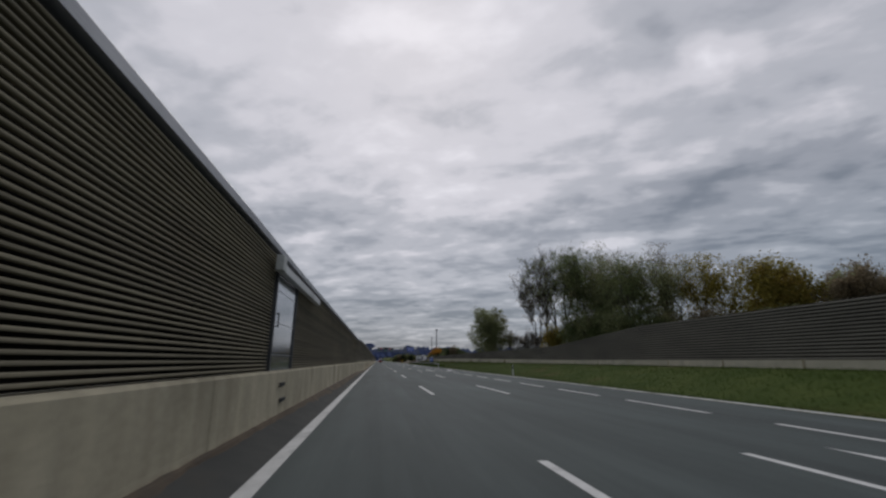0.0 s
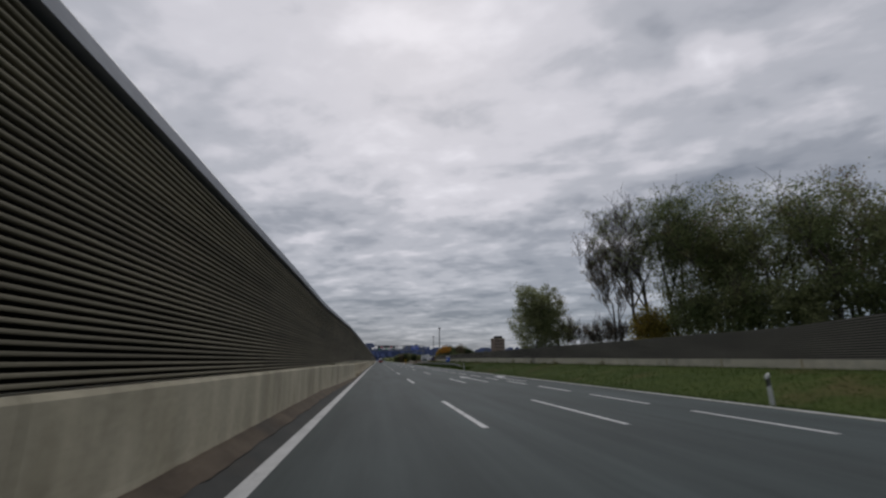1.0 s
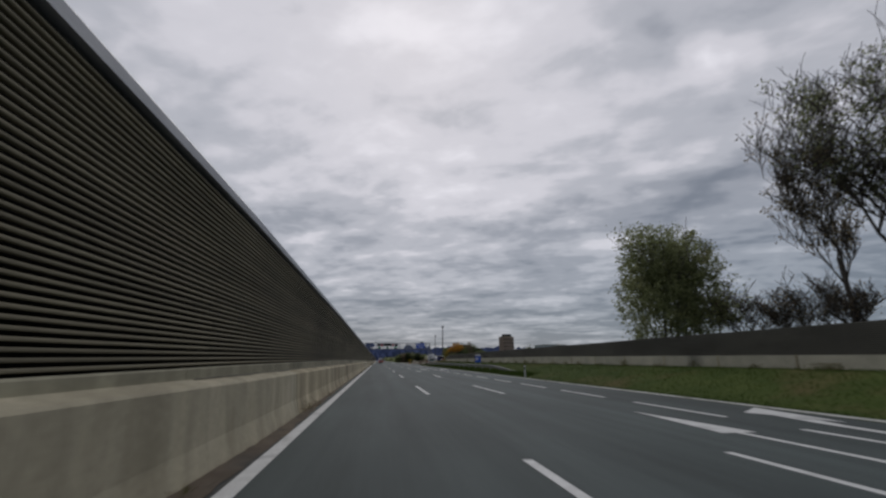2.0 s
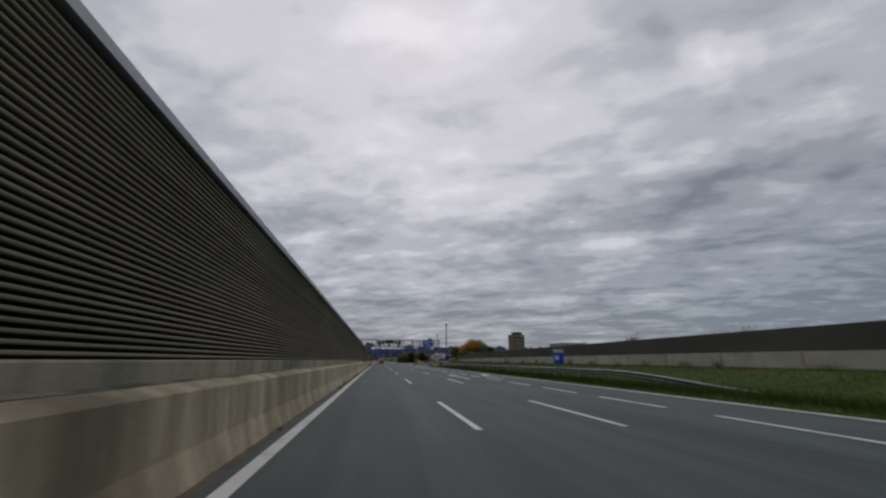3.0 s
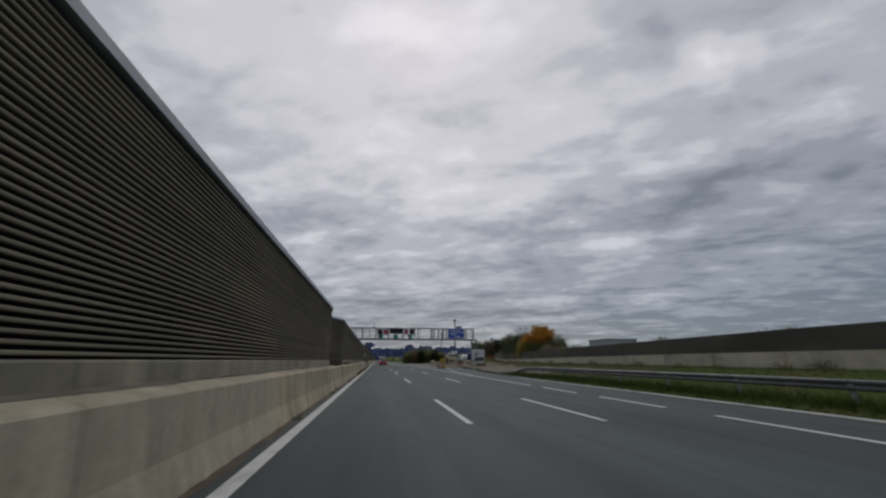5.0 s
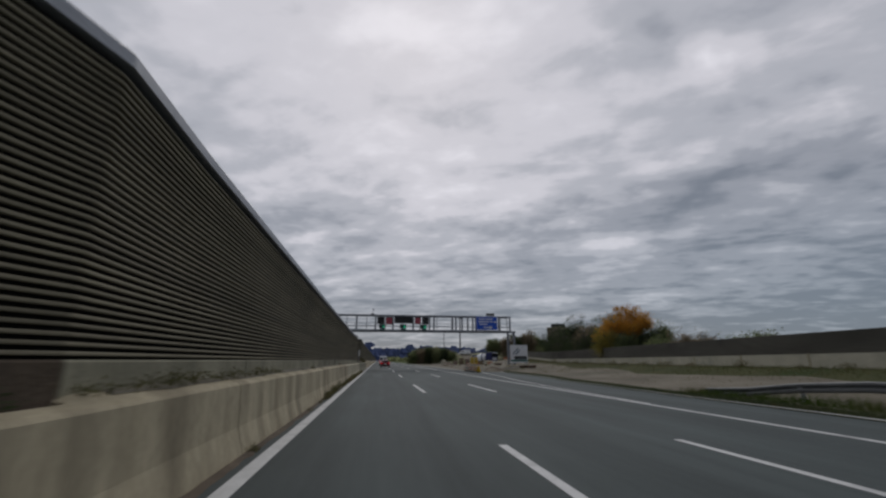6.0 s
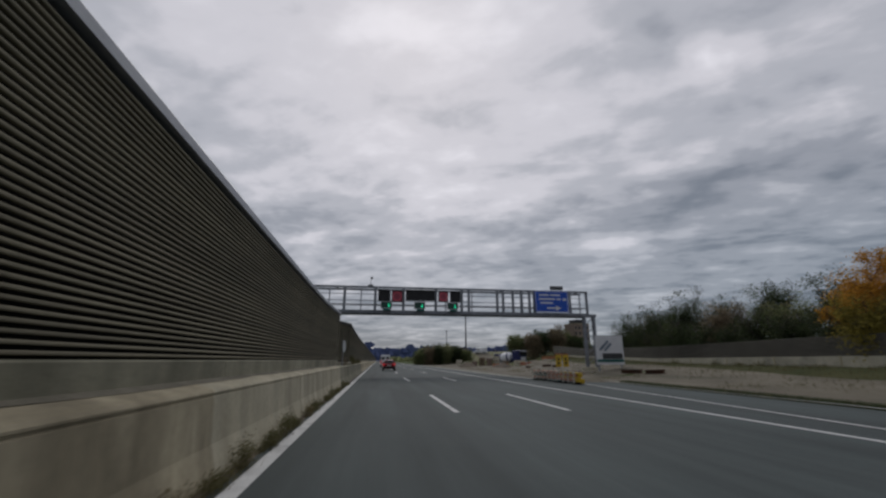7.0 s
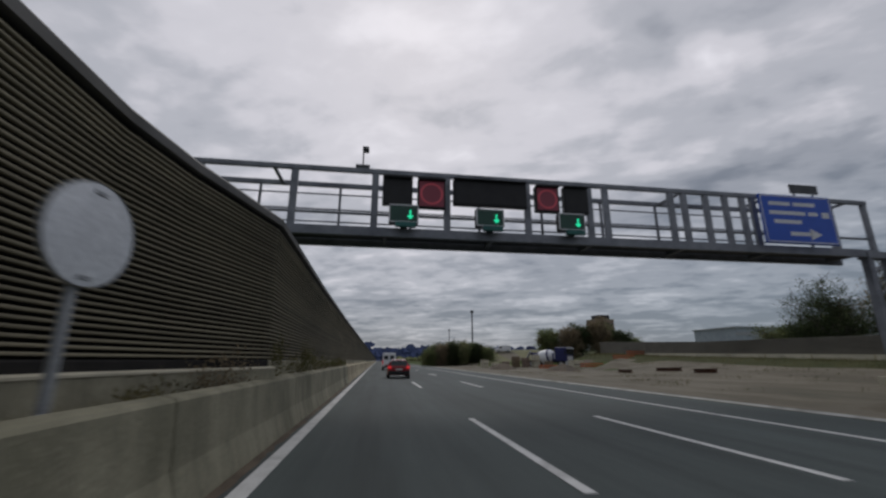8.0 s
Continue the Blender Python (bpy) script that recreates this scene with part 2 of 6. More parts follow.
M_BARK = mat("bark", (0.07, 0.058, 0.048), (0.115, 0.10, 0.085), 2.2, 0.95, bump=0.6, fine=18)
M_GATE = mat("brushed_aluminium", (0.55, 0.57, 0.60), (0.62, 0.64, 0.67), 1.0, 0.13, metal=0.95, bump=0.02, fine=20)
M_ALU = mat("bare_aluminium", (0.78, 0.79, 0.80), (0.86, 0.87, 0.88), 2.0, 0.38, metal=0.9, bump=0.03, fine=25, c3=(0.66, 0.67, 0.67))
M_WHITE = mat("white_panel", (0.62, 0.63, 0.63), (0.72, 0.73, 0.73), 0.9, 0.5, bump=0.04, fine=25, c3=(0.50, 0.51, 0.50))
M_GREY_PANEL = mat("grey_panel", (0.46, 0.48, 0.46), (0.55, 0.57, 0.55), 0.9, 0.5, bump=0.04, fine=25)
M_BLUE = mat("sign_blue", (0.010, 0.085, 0.52), (0.014, 0.10, 0.60), 0.8, 0.4, bump=0.03, fine=20)
M_SIGNWHITE = mat("sign_white", (0.75, 0.76, 0.78), (0.82, 0.83, 0.85), 1.5, 0.45, bump=0.02, fine=20)
M_BLACK = mat("matt_black", (0.012, 0.012, 0.014), (0.02, 0.02, 0.022), 3, 0.6, bump=0.05, fine=30)
M_YELLOW = mat("warning_yellow", (0.56, 0.36, 0.02), (0.68, 0.46, 0.03), 2.2, 0.5, bump=0.04, fine=20, c3=(0.42, 0.28, 0.03))
M_TEAL = mat("teal_plastic", (0.02, 0.12, 0.11), (0.03, 0.17, 0.15), 1.5, 0.5, bump=0.05, fine=20)
M_CLADDING = mat("pale_cladding", (0.33, 0.385, 0.43), (0.40, 0.455, 0.50), 0.6, 0.6, bump=0.05, fine=6, c3=(0.28, 0.33, 0.38))
M_SLATE = mat("slate_blue_print", (0.13, 0.18, 0.24), (0.17, 0.225, 0.29), 1.5, 0.5, bump=0.03, fine=20)
M_PALE = mat("pale_plastic", (0.5, 0.47, 0.40), (0.62, 0.58, 0.50), 1.8, 0.55, bump=0.05, fine=20, c3=(0.35, 0.32, 0.27))
M_ORANGE = mat("faded_orange", (0.52, 0.13, 0.05), (0.62, 0.19, 0.08), 1.2, 0.6, bump=0.05, fine=20)
M_REDPAINT = mat("red_car_paint", (0.24, 0.005, 0.010), (0.27, 0.008, 0.013), 1.0, 0.22, bump=0, fine=0, spec=0.6)
M_VANPAINT = mat("white_van_paint", (0.70, 0.71, 0.72), (0.76, 0.77, 0.78), 1.0, 0.28, bump=0, fine=0, c3=(0.6, 0.6, 0.6))
M_NAVY = mat("navy_truck_paint", (0.018, 0.022, 0.09), (0.025, 0.03, 0.12), 1.0, 0.3, bump=0, fine=0)
M_GLASS = mat("tinted_window", (0.012, 0.016, 0.018), (0.018, 0.022, 0.025), 1.0, 0.08, bump=0, fine=0, spec=0.6)
M_TYRE = mat("tyre_rubber", (0.014, 0.014, 0.014), (0.024, 0.024, 0.024), 5, 0.9, bump=0.2, fine=40)
M_RIM = mat("alloy_rim", (0.35, 0.36, 0.37), (0.45, 0.46, 0.47), 5, 0.35, metal=0.8, bump=0, fine=0)
M_PLATE = mat("number_plate", (0.7, 0.7, 0.68), (0.76, 0.76, 0.74), 5, 0.5, bump=0, fine=0)
M_WOOD = mat("raw_timber", (0.17, 0.125, 0.08), (0.26, 0.20, 0.135), 3.0, 0.85, bump=0.3, fine=30, c3=(0.11, 0.085, 0.055), stretch=(0.4, 2, 2), rnd=0.15)
M_RUST = mat("rusty_steel", (0.075, 0.035, 0.02), (0.13, 0.06, 0.035), 2.5, 0.85, bump=0.4, fine=30, c3=(0.05, 0.04, 0.035))
M_BRICK = mat("tower_plaster", (0.235, 0.17, 0.14), (0.315, 0.24, 0.20), 0.3, 0.9, bump=0.1, fine=3)
M_ROOF = mat("roof_dark", (0.05, 0.05, 0.055), (0.08, 0.08, 0.085), 0.5, 0.8, bump=0.1, fine=5)
# distance haze is painted into the bluish colour of the far woods
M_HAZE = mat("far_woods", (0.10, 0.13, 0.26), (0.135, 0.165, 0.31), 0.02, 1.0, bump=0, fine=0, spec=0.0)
M_FIELD = mat("dry_meadow", (0.16, 0.165, 0.075), (0.23, 0.215, 0.11), 0.12, 0.95, bump=0.5, fine=6, c3=(0.09, 0.11, 0.045))
M_TAILRED = glowing("brake_light", (1.0, 0.03, 0.04), 0.38)
M_LEDRED = glowing("red_led", (1.0, 0.14, 0.20), 0.10)
M_SIGNGREEN = mat("green_glow_display", (0.012, 0.055, 0.04), (0.018, 0.07, 0.05), 2.0, 0.4, bump=0, fine=0)
M_MAROON = glowing("dim_red_display", (0.50, 0.08, 0.14), 0.034)
M_LEDGREEN = glowing("green_led", (0.02, 0.85, 0.42), 0.8)
M_LEAF_DARK = leafy("leaf_dark_green", (0.135, 0.175, 0.075), (0.21, 0.23, 0.105), (0.25, 0.215, 0.115))
M_LEAF_OLIVE = leafy("leaf_olive", (0.205, 0.23, 0.108), (0.28, 0.295, 0.15), (0.29, 0.265, 0.15))
M_LEAF_DEEP = leafy("leaf_deep_green", (0.05, 0.07, 0.032), (0.078, 0.098, 0.046), (0.10, 0.09, 0.05))
M_LEAF_YELLOW = leafy("leaf_yellow_green", (0.23, 0.20, 0.05), (0.31, 0.25, 0.055), (0.33, 0.20, 0.055))
M_LEAF_BROWN = leafy("leaf_brown", (0.20, 0.165, 0.11), (0.26, 0.205, 0.13), (0.155, 0.15, 0.10))
M_LEAF_ORANGE = leafy("leaf_orange", (0.42, 0.21, 0.035), (0.57, 0.305, 0.05), (0.26, 0.18, 0.045))


# ---- mesh helpers ----
def add_box(bm, x0, x1, y0, y1, z0, z1, bevel=0.0):
    r = bmesh.ops.create_cube(bm, size=1.0, matrix=Matrix.Translation(((x0 + x1) / 2, (y0 + y1) / 2, (z0 + z1) / 2)) @ Matrix.Diagonal((x1 - x0, y1 - y0, z1 - z0, 1)))
    if bevel:
        es = list({e for v in r["verts"] for e in v.link_edges})
        bmesh.ops.bevel(bm, geom=es, offset=bevel, segments=2, affect="EDGES", profile=0.6)


def add_tube(bm, p, q, r0, r1=None, seg=8):
    p, q = Vector(p), Vector(q)
    d = q - p
    m = Matrix.Translation((p + q) / 2) @ d.to_track_quat("Z", "Y").to_matrix().to_4x4()
    bmesh.ops.create_cone(bm, cap_ends=True, segments=seg, radius1=r0, radius2=r0 if r1 is None else r1, depth=d.length, matrix=m)


def part(name, bm, material, parent=None, label="", smooth=False):
    """Link a bmesh as one mesh object, under parent if there is one."""
    bmesh.ops.recalc_face_normals(bm, faces=bm.faces)
    me = bpy.data.meshes.new(name)
    bm.to_mesh(me)
    bm.free()
    me.materials.append(material)
    if smooth:
        for p in me.polygons:
            p.use_smooth = True
    ob = new(name, me)
    ob.parent = parent
    if label:
        tagged(ob, label)
    return ob


def box_part(name, x0, x1, y0, y1, z0, z1, material, parent=None, label="", bevel=0.0):
    bm = bmesh.new()
    add_box(bm, x0, x1, y0, y1, z0, z1, bevel)
    return part(name, bm, material, parent, label)


def mesh_part(name, verts, faces, material, parent=None, label="", smooth=False):
    me = bpy.data.meshes.new(name)
    me.from_pydata(verts, [], faces)
    me.update()
    me.materials.append(material)
    if smooth:
        me.polygons.foreach_set("use_smooth", [True] * len(me.polygons))
    ob = new(name, me)
    ob.parent = parent
    if label:
        tagged(ob, label)
    return ob


def thing(name, label, category, at=(0, 0, 0), rz=0, group="", kind=""):
    ob = new(name)
    ob.empty_display_size = 0.3
    ob.matrix_basis = pose(*at, 0, 0, rz)
    return tagged(ob, label, category, group, kind)


def lerp_table(rows, y):
    """Values of a table of (y, a, b, ...) at y, straight from row to row."""
    if y <= rows[0][0]:
        return rows[0][1:]
    for r, s in zip(rows, rows[1:]):
        if y <= s[0]:
            f = (y - r[0]) / (s[0] - r[0])
            return tuple(u + (v - u) * f for u, v in zip(r[1:], s[1:]))
    return rows[-1][1:]


def loft(profiles, closed=True, caps=True):
    """Verts and faces of a skin through equally long rings."""
    n = len(profiles[0])
    verts = [p for ring in profiles for p in ring]
    faces = []
    for i in range(len(profiles) - 1):
        for k in range(n if closed else n - 1):
            a, b = i * n + k, i * n + (k + 1) % n
            faces.append((a, b, b + n, a + n))
    if caps and closed:
        faces.append(tuple(range(n - 1, -1, -1)))
        faces.append(tuple(range((len(profiles) - 1) * n, len(profiles) * n)))
    return verts, faces


def ys(a, b, step):
    n = max(1, round((b - a) / step))
    return [a + (b - a) * i / n for i in range(n + 1)]


# ---- ground: one sheet to the horizon ----
def smooth_step(a, b, v):
    f = min(1, max(0, (v - a) / (b - a)))
    return f * f * (3 - 2 * f)


def bank_x(y):
    """Where the noise wall beyond the verge stands."""
    return lerp_table([(-60, 18.5), (150, 18.5), (172, 19.6), (195, 22.6), (225, 27), (250, 32.2), (300, 48.5), (420, 98)], y)[0]


def bay_edge(y):
    """Outer edge of the asphalt, which widens into a lay-by before the roadworks."""
    return lerp_table([(166, 11.52), (176, 11.9), (184, 12.5), (190, 12.95), (197, 14.2), (205, 14.7), (213, 15.1), (215, 14.8), (216.6, 11.52)], y)[0]


def ground_z(x, y):
    if x < 11.6:
        return -0.06
    wall = bank_x(y)
    flat_to = max(bay_edge(y), 15.1 * smooth_step(196, 206, y) * (1 - smooth_step(218, 226, y))) + 0.9
    z = 1.05 * smooth_step(flat_to, wall - 0.4, x) ** 0.8 - 0.03
    flat = smooth_step(165, 200, y)
    z = z * (1 - 0.55 * flat * (1 - smooth_step(wall - 9, wall - 1, x)))
    z *= 1 - 0.5 * smooth_step(230, 270, y)
    ramp = smooth_step(300, 332, y) * (1 - smooth_step(380, 430, y)) * smooth_step(18, 34, x) * (1 - smooth_step(140, 220, x))
    bank = smooth_step(210, 300, y) * (1 - smooth_step(380, 430, y)) * smooth_step(wall - 11, wall - 0.5, x) * (1 - smooth_step(140, 220, x))
    return z + max(4.2 * ramp, 2.25 * bank)


def build_ground():
    xs = [-2500, -900, -300, -120, -50, -20, -8, 0, 6, 10, 11.6, 12.0, 12.6, 13.4, 14.4, 15.6, 17, 18.4, 20, 22, 24, 27, 30, 34, 38, 43, 50, 60, 75, 100, 140, 200, 300, 600, 1200, 2500]
    yy = [-2500, -600, -200, -60] + ys(-40, 440, 8)[0:] + [520, 700, 1000, 1600, 2600, 4500]
    verts = [(x, y, ground_z(x, y)) for y in yy for x in xs]
    n = len(xs)
    faces = [(j * n + i, j * n + i + 1, (j + 1) * n + i + 1, (j + 1) * n + i) for j in range(len(yy) - 1) for i in range(n - 1)]
    g = mesh_part("ground", verts, faces, M_GRASS, smooth=True)
    tagged(g, "rough green and brown grass ground beside the road", "ground", kind="structure")


build_ground()


def sheet(name, x0, x1, y0, y1, lift, material, label, category, step=4, nx=6, wobble=0.0):
    """A strip that lies on the ground, with uneven edges."""
    verts, faces = [], []
    yy = ys(y0, y1, step)
    for j, y in enumerate(yy):
        a = (x0(y) if callable(x0) else x0) + wobble * noise.noise((y * 0.35, 1.3, 0))
        b = (x1(y) if callable(x1) else x1) + wobble * noise.noise((y * 0.3, 7.3, 0))
        for i in range(nx + 1):
            x = a + (b - a) * i / nx
            verts.append((x, y, ground_z(x, y) + lift))
    n = nx + 1
    faces = [(j * n + i, j * n + i + 1, (j + 1) * n + i + 1, (j + 1) * n + i) for j in range(len(yy) - 1) for i in range(nx)]
    return tagged(mesh_part(name, verts, faces, material, smooth=True), label, category, kind="structure")


box_part("road", -4.2, 11.52, -60, 1500, -0.5, 0.0, M_ASPHALT)
tagged(bpy.data.objects["road"], "worn dark grey asphalt motorway carriageway", "road", kind="structure")
sheet("gravel_strip", lambda y: bay_edge(y) + 0.2 + 0.75 * (1 - smooth_step(196, 214, y)), lambda y: 12.9 + 4.4 * smooth_step(164, 178, y) + 2.2 * smooth_step(184, 198, y) + 4.3 * smooth_step(196, 222, y) + 5.0 * smooth_step(228, 256, y) + 8 * smooth_step(260, 300, y), 164, 330, 0.03, M_GRAVEL,
      "bare tan gravel strip along the motorway", "gravel", step=2, nx=10, wobble=0.5)
sheet("dry_verge", lambda y: min(13.2 + 6 * smooth_step(180, 200, y), bank_x(y) - 2.5), lambda y: bank_x(y) - 0.05, 158, 300, 0.015, M_VERGE,
      "dark olive-brown dry grass before the noise wall", "grass", step=2, nx=10, wobble=0.5)
sheet("road_edge", lambda y: bay_edge(y) - 0.02, lambda y: bay_edge(y) + 0.12, -40, 420, 0.075, M_EDGE, "thin pale concrete edging of the carriageway", "edging", step=3, nx=1, wobble=0.05)
sheet("meadow", lambda y: 20 + 0.02 * y, 150, 302, 372, 0.05, M_FIELD, "dry yellow-green meadow on a low embankment", "meadow", step=4, nx=24, wobble=1.5)


# asphalt of the lay-by
verts, faces = [], []
yy = ys(166, 216.6, 1.15)
for y in yy:
    for i in range(5):
        verts.append((11.5 + max(0.02, bay_edge(y) - 11.5) * i / 4, y, -0.004 + 0.012 * i / 4))
faces = [(j * 5 + i, j * 5 + i + 1, (j + 1) * 5 + i + 1, (j + 1) * 5 + i) for j in range(len(yy) - 1) for i in range(4)]
tagged(mesh_part("lay_by", verts, faces, M_ASPHALT), "worn dark grey asphalt of a widening lay-by", "road", kind="structure")


# lane markings
def marking(x, y0, y1, w, label, name="lane_marking"):
    bm = bmesh.new()
    add_box(bm, x - w / 2, x + w / 2, y0, y1, 0.0, 0.006)
    return tagged(part(name, bm, M_PAINT), label, "road marking", kind="structure")


marking(-1.5, -30, 900, 0.22, "solid white edge line on the asphalt", "edge_line")
marking(8.82, 158.4, 900, 0.17, "solid white line beside the hard shoulder", "edge_line")


def lane_arrow(x, y, bent):
    """A long painted arrow, straight on or bending off to the exit; x, y at the foot of its shaft."""
    if bent:
        outline = [(-0.08, 0), (0.08, 0), (0.08, 5.2), (0.32, 6.9), (0.62, 7.9), (0.86, 7.3), (1.4, 10.3), (0.1, 9.3), (0.36, 8.7), (0.06, 7.3), (-0.08, 5.4)]
    else:
        outline = [(-0.08, 0), (0.08, 0), (0.08, 6.8), (0.38, 6.8), (0.0, 10.3), (-0.38, 6.8), (-0.08, 6.8)]
    n = len(outline)
    verts = [(x + u, y + v, z) for z in (0.001, 0.007) for u, v in outline]
    faces = [tuple(range(n, 2 * n))] + [(i, (i + 1) % n, n + (i + 1) % n, n + i) for i in range(n)]
    tagged(mesh_part("lane_arrow", verts, faces, M_PAINT), "white exit arrow painted on the asphalt" if bent else "white straight arrow painted on the asphalt", "road marking", group="lane arrows", kind="structure")


for y in (-3.9, 55.0, 113.9):
    lane_arrow(7.15, y, False)
    lane_arrow(9.92, y + 0.4, True)
# the line that leads into the lay-by
verts, faces = [], []
yy = ys(174, 211, 1.0)
for y in yy:
    x = lerp_table([(174, 8.9), (184, 9.4), (190, 9.9), (195, 10.5), (201, 11.25), (206, 11.75), (211, 12.4)], y)[0]
    verts += [(x - 0.07, y, 0.014), (x + 0.07, y, 0.014)]
faces = [(2 * j, 2 * j + 1, 2 * j + 3, 2 * j + 2) for j in range(len(yy) - 1)]
tagged(mesh_part("edge_line", verts, faces, M_PAINT), "curving white line leading into the lay-by", "road marking", kind="structure")
shoulder_dash = None
for k in range(-5, 26):
    if shoulder_dash is None:
        bm = bmesh.new()
        add_box(bm, -0.085, 0.085, 0, 3.9, 0.0, 0.006)
        d = part("lane_dash", bm, M_PAINT)
        shoulder_dash = d.data
    else:
        d = new("lane_dash", shoulder_dash)
    d.location = (8.78, 4.9 + 5.905 * k, 0)
    tagged(d, "short white dash beside the hard shoulder", "road marking", kind="structure")
dash_mesh = None
for x, w in ((2.22, 0.15), (5.47, 0.14)):
    for k in range(-2, 34):
        y0 = 18.2 + 18 * k
        if dash_mesh is None:
            bm = bmesh.new()
            add_box(bm, -0.075, 0.075, 0, 6.0, 0.0, 0.006)
            d = part("lane_dash", bm, M_PAINT)
            dash_mesh = d.data
        else:
            d = new("lane_dash", dash_mesh)
        d.location = (x, y0, 0)
        tagged(d, "white lane dash painted on the asphalt", "road marking", kind="structure")
# ---- median: concrete barrier, plinth and slatted noise wall ----
# y, foot x, foot z, knee x, knee z, face top x, top z, ledge back x, ledge z, plinth top z
BARRIER = [(-30, -2.20, 0.26, -2.21, 0.36, -2.22, 1.17, -2.25, 1.18, 1.19), (44, -2.17, 0.26, -2.18, 0.36, -2.20, 1.15, -2.25, 1.17, 1.18), (48, -2.14, 0.18, -2.16, 0.36, -2.185, 1.14, -2.26, 1.165, 1.195),
           (62, -1.93, 0.0, -2.03, 0.38, -2.07, 1.06, -2.36, 1.14, 1.30), (80, -1.90, 0.0, -2.02, 0.40, -2.06, 1.055, -2.34, 1.14, 1.385),
           (150, -1.88, 0.0, -2.0, 0.40, -2.04, 1.055, -2.32, 1.14, 1.385),
           (158.4, -1.87, 0.0, -1.98, 0.40, -2.02, 1.04, -2.30, 1.13, 1.385), (158.6, -1.87, 0.0, -1.98, 0.40, -2.02, 1.04, -2.16, 1.08, 1.385),
           (164.4, -1.86, 0.0, -1.97, 0.40, -2.0, 1.03, -2.14, 1.07, 1.385), (164.6, -1.86, 0.0, -1.97, 0.40, -2.0, 1.03, -2.26, 1.12, 1.385),
           (168, -1.86, 0.0, -1.97, 0.40, -2.0, 1.04, -2.31, 1.13, 1.385), (213, -1.80, 0.0, -1.91, 0.40, -1.95, 1.03, -2.26, 1.12, 1.385),
           (213.2, -1.80, 0.0, -1.91, 0.40, -1.95, 1.03, -2.09, 1.06, 1.385), (219.8, -1.80, 0.0, -1.91, 0.40, -1.95, 1.03, -2.09, 1.06, 1.385),
           (220, -1.80, 0.0, -1.91, 0.40, -1.95, 1.03, -2.2, 1.12, 1.385), (900, -1.80, 0.0, -1.91, 0.40, -1.95, 1.03, -2.2, 1.12, 1.385)]
# y, wall face x, wall top z
WALL_A = [(-30, -2.27, 3.66), (7, -2.27, 3.63), (12, -2.26, 3.57), (38, -2.26, 3.56), (44, -2.28, 3.52), (48, -2.28, 3.59), (62, -2.38, 3.97), (80, -2.39, 4.07), (157.4, -2.40, 4.08), (158.0, -2.48, 4.08), (158.5, -2.70, 4.08), (159.0, -2.94, 4.08), (159.6, -3.02, 4.08)]
WALL_BAY1 = [(159.6, -3.02, 4.08), (162.3, -2.98, 4.08), (163.4, -2.70, 4.08), (164.5, -2.31, 4.08)]
WALL_B = [(164.5, -2.31, 4.08), (166.5, -2.37, 4.08), (178, -2.42, 4.06), (190, -2.46, 4.04), (203, -2.51, 4.04), (206.5, -2.49, 4.04), (209.8, -2.38, 4.05), (212.0, -2.29, 4.08), (212.6, -2.38, 4.08), (213.1, -2.62, 4.08), (213.6, -2.92, 4.08), (214.2, -3.08, 4.08)]
WALL_BAY2 = [(214.2, -3.08, 4.08), (216.2, -3.02, 4.08), (217.5, -2.8, 4.08), (220.0, -2.15, 4.08)]
WALL_C = [(220.0, -2.15, 4.08), (228, -2.28, 4.08), (240, -2.36, 4.08), (900, -2.4, 4.08)]
# front of the plinth before the second stretch, which stands back on it
PLINTH_B = [(164.5, -2.31), (166.5, -2.36), (180, -2.38), (200, -2.34), (212.0, -2.29), (212.6, -2.38)]


def wall_bottom(y):
    return lerp_table(BARRIER, y)[8]


def strip_along(table, y0, y1, ring, step=6.0):
    """A closed skin of ring(y) -> profile points, along y."""
    cuts = sorted({y0, y1, *[r[0] for r in table if y0 < r[0] < y1], *ys(y0, y1, step)})
    return loft([ring(y) for y in cuts])


def slat_ring(table, k, rows):
    def ring(y):
        x, top = lerp_table(table, y)
        bot = wall_bottom(y) + 0.02
        p = (top - 0.05 - bot) / rows
        z = bot + p * k
        return [(x - 0.045, y, z + p * 0.16), (x - 0.008, y, z + p * 0.14), (x, y, z + p * 0.26), (x, y, z + p * 0.50), (x - 0.008, y, z + p * 0.60), (x - 0.045, y, z + p * 0.62)]
    return ring


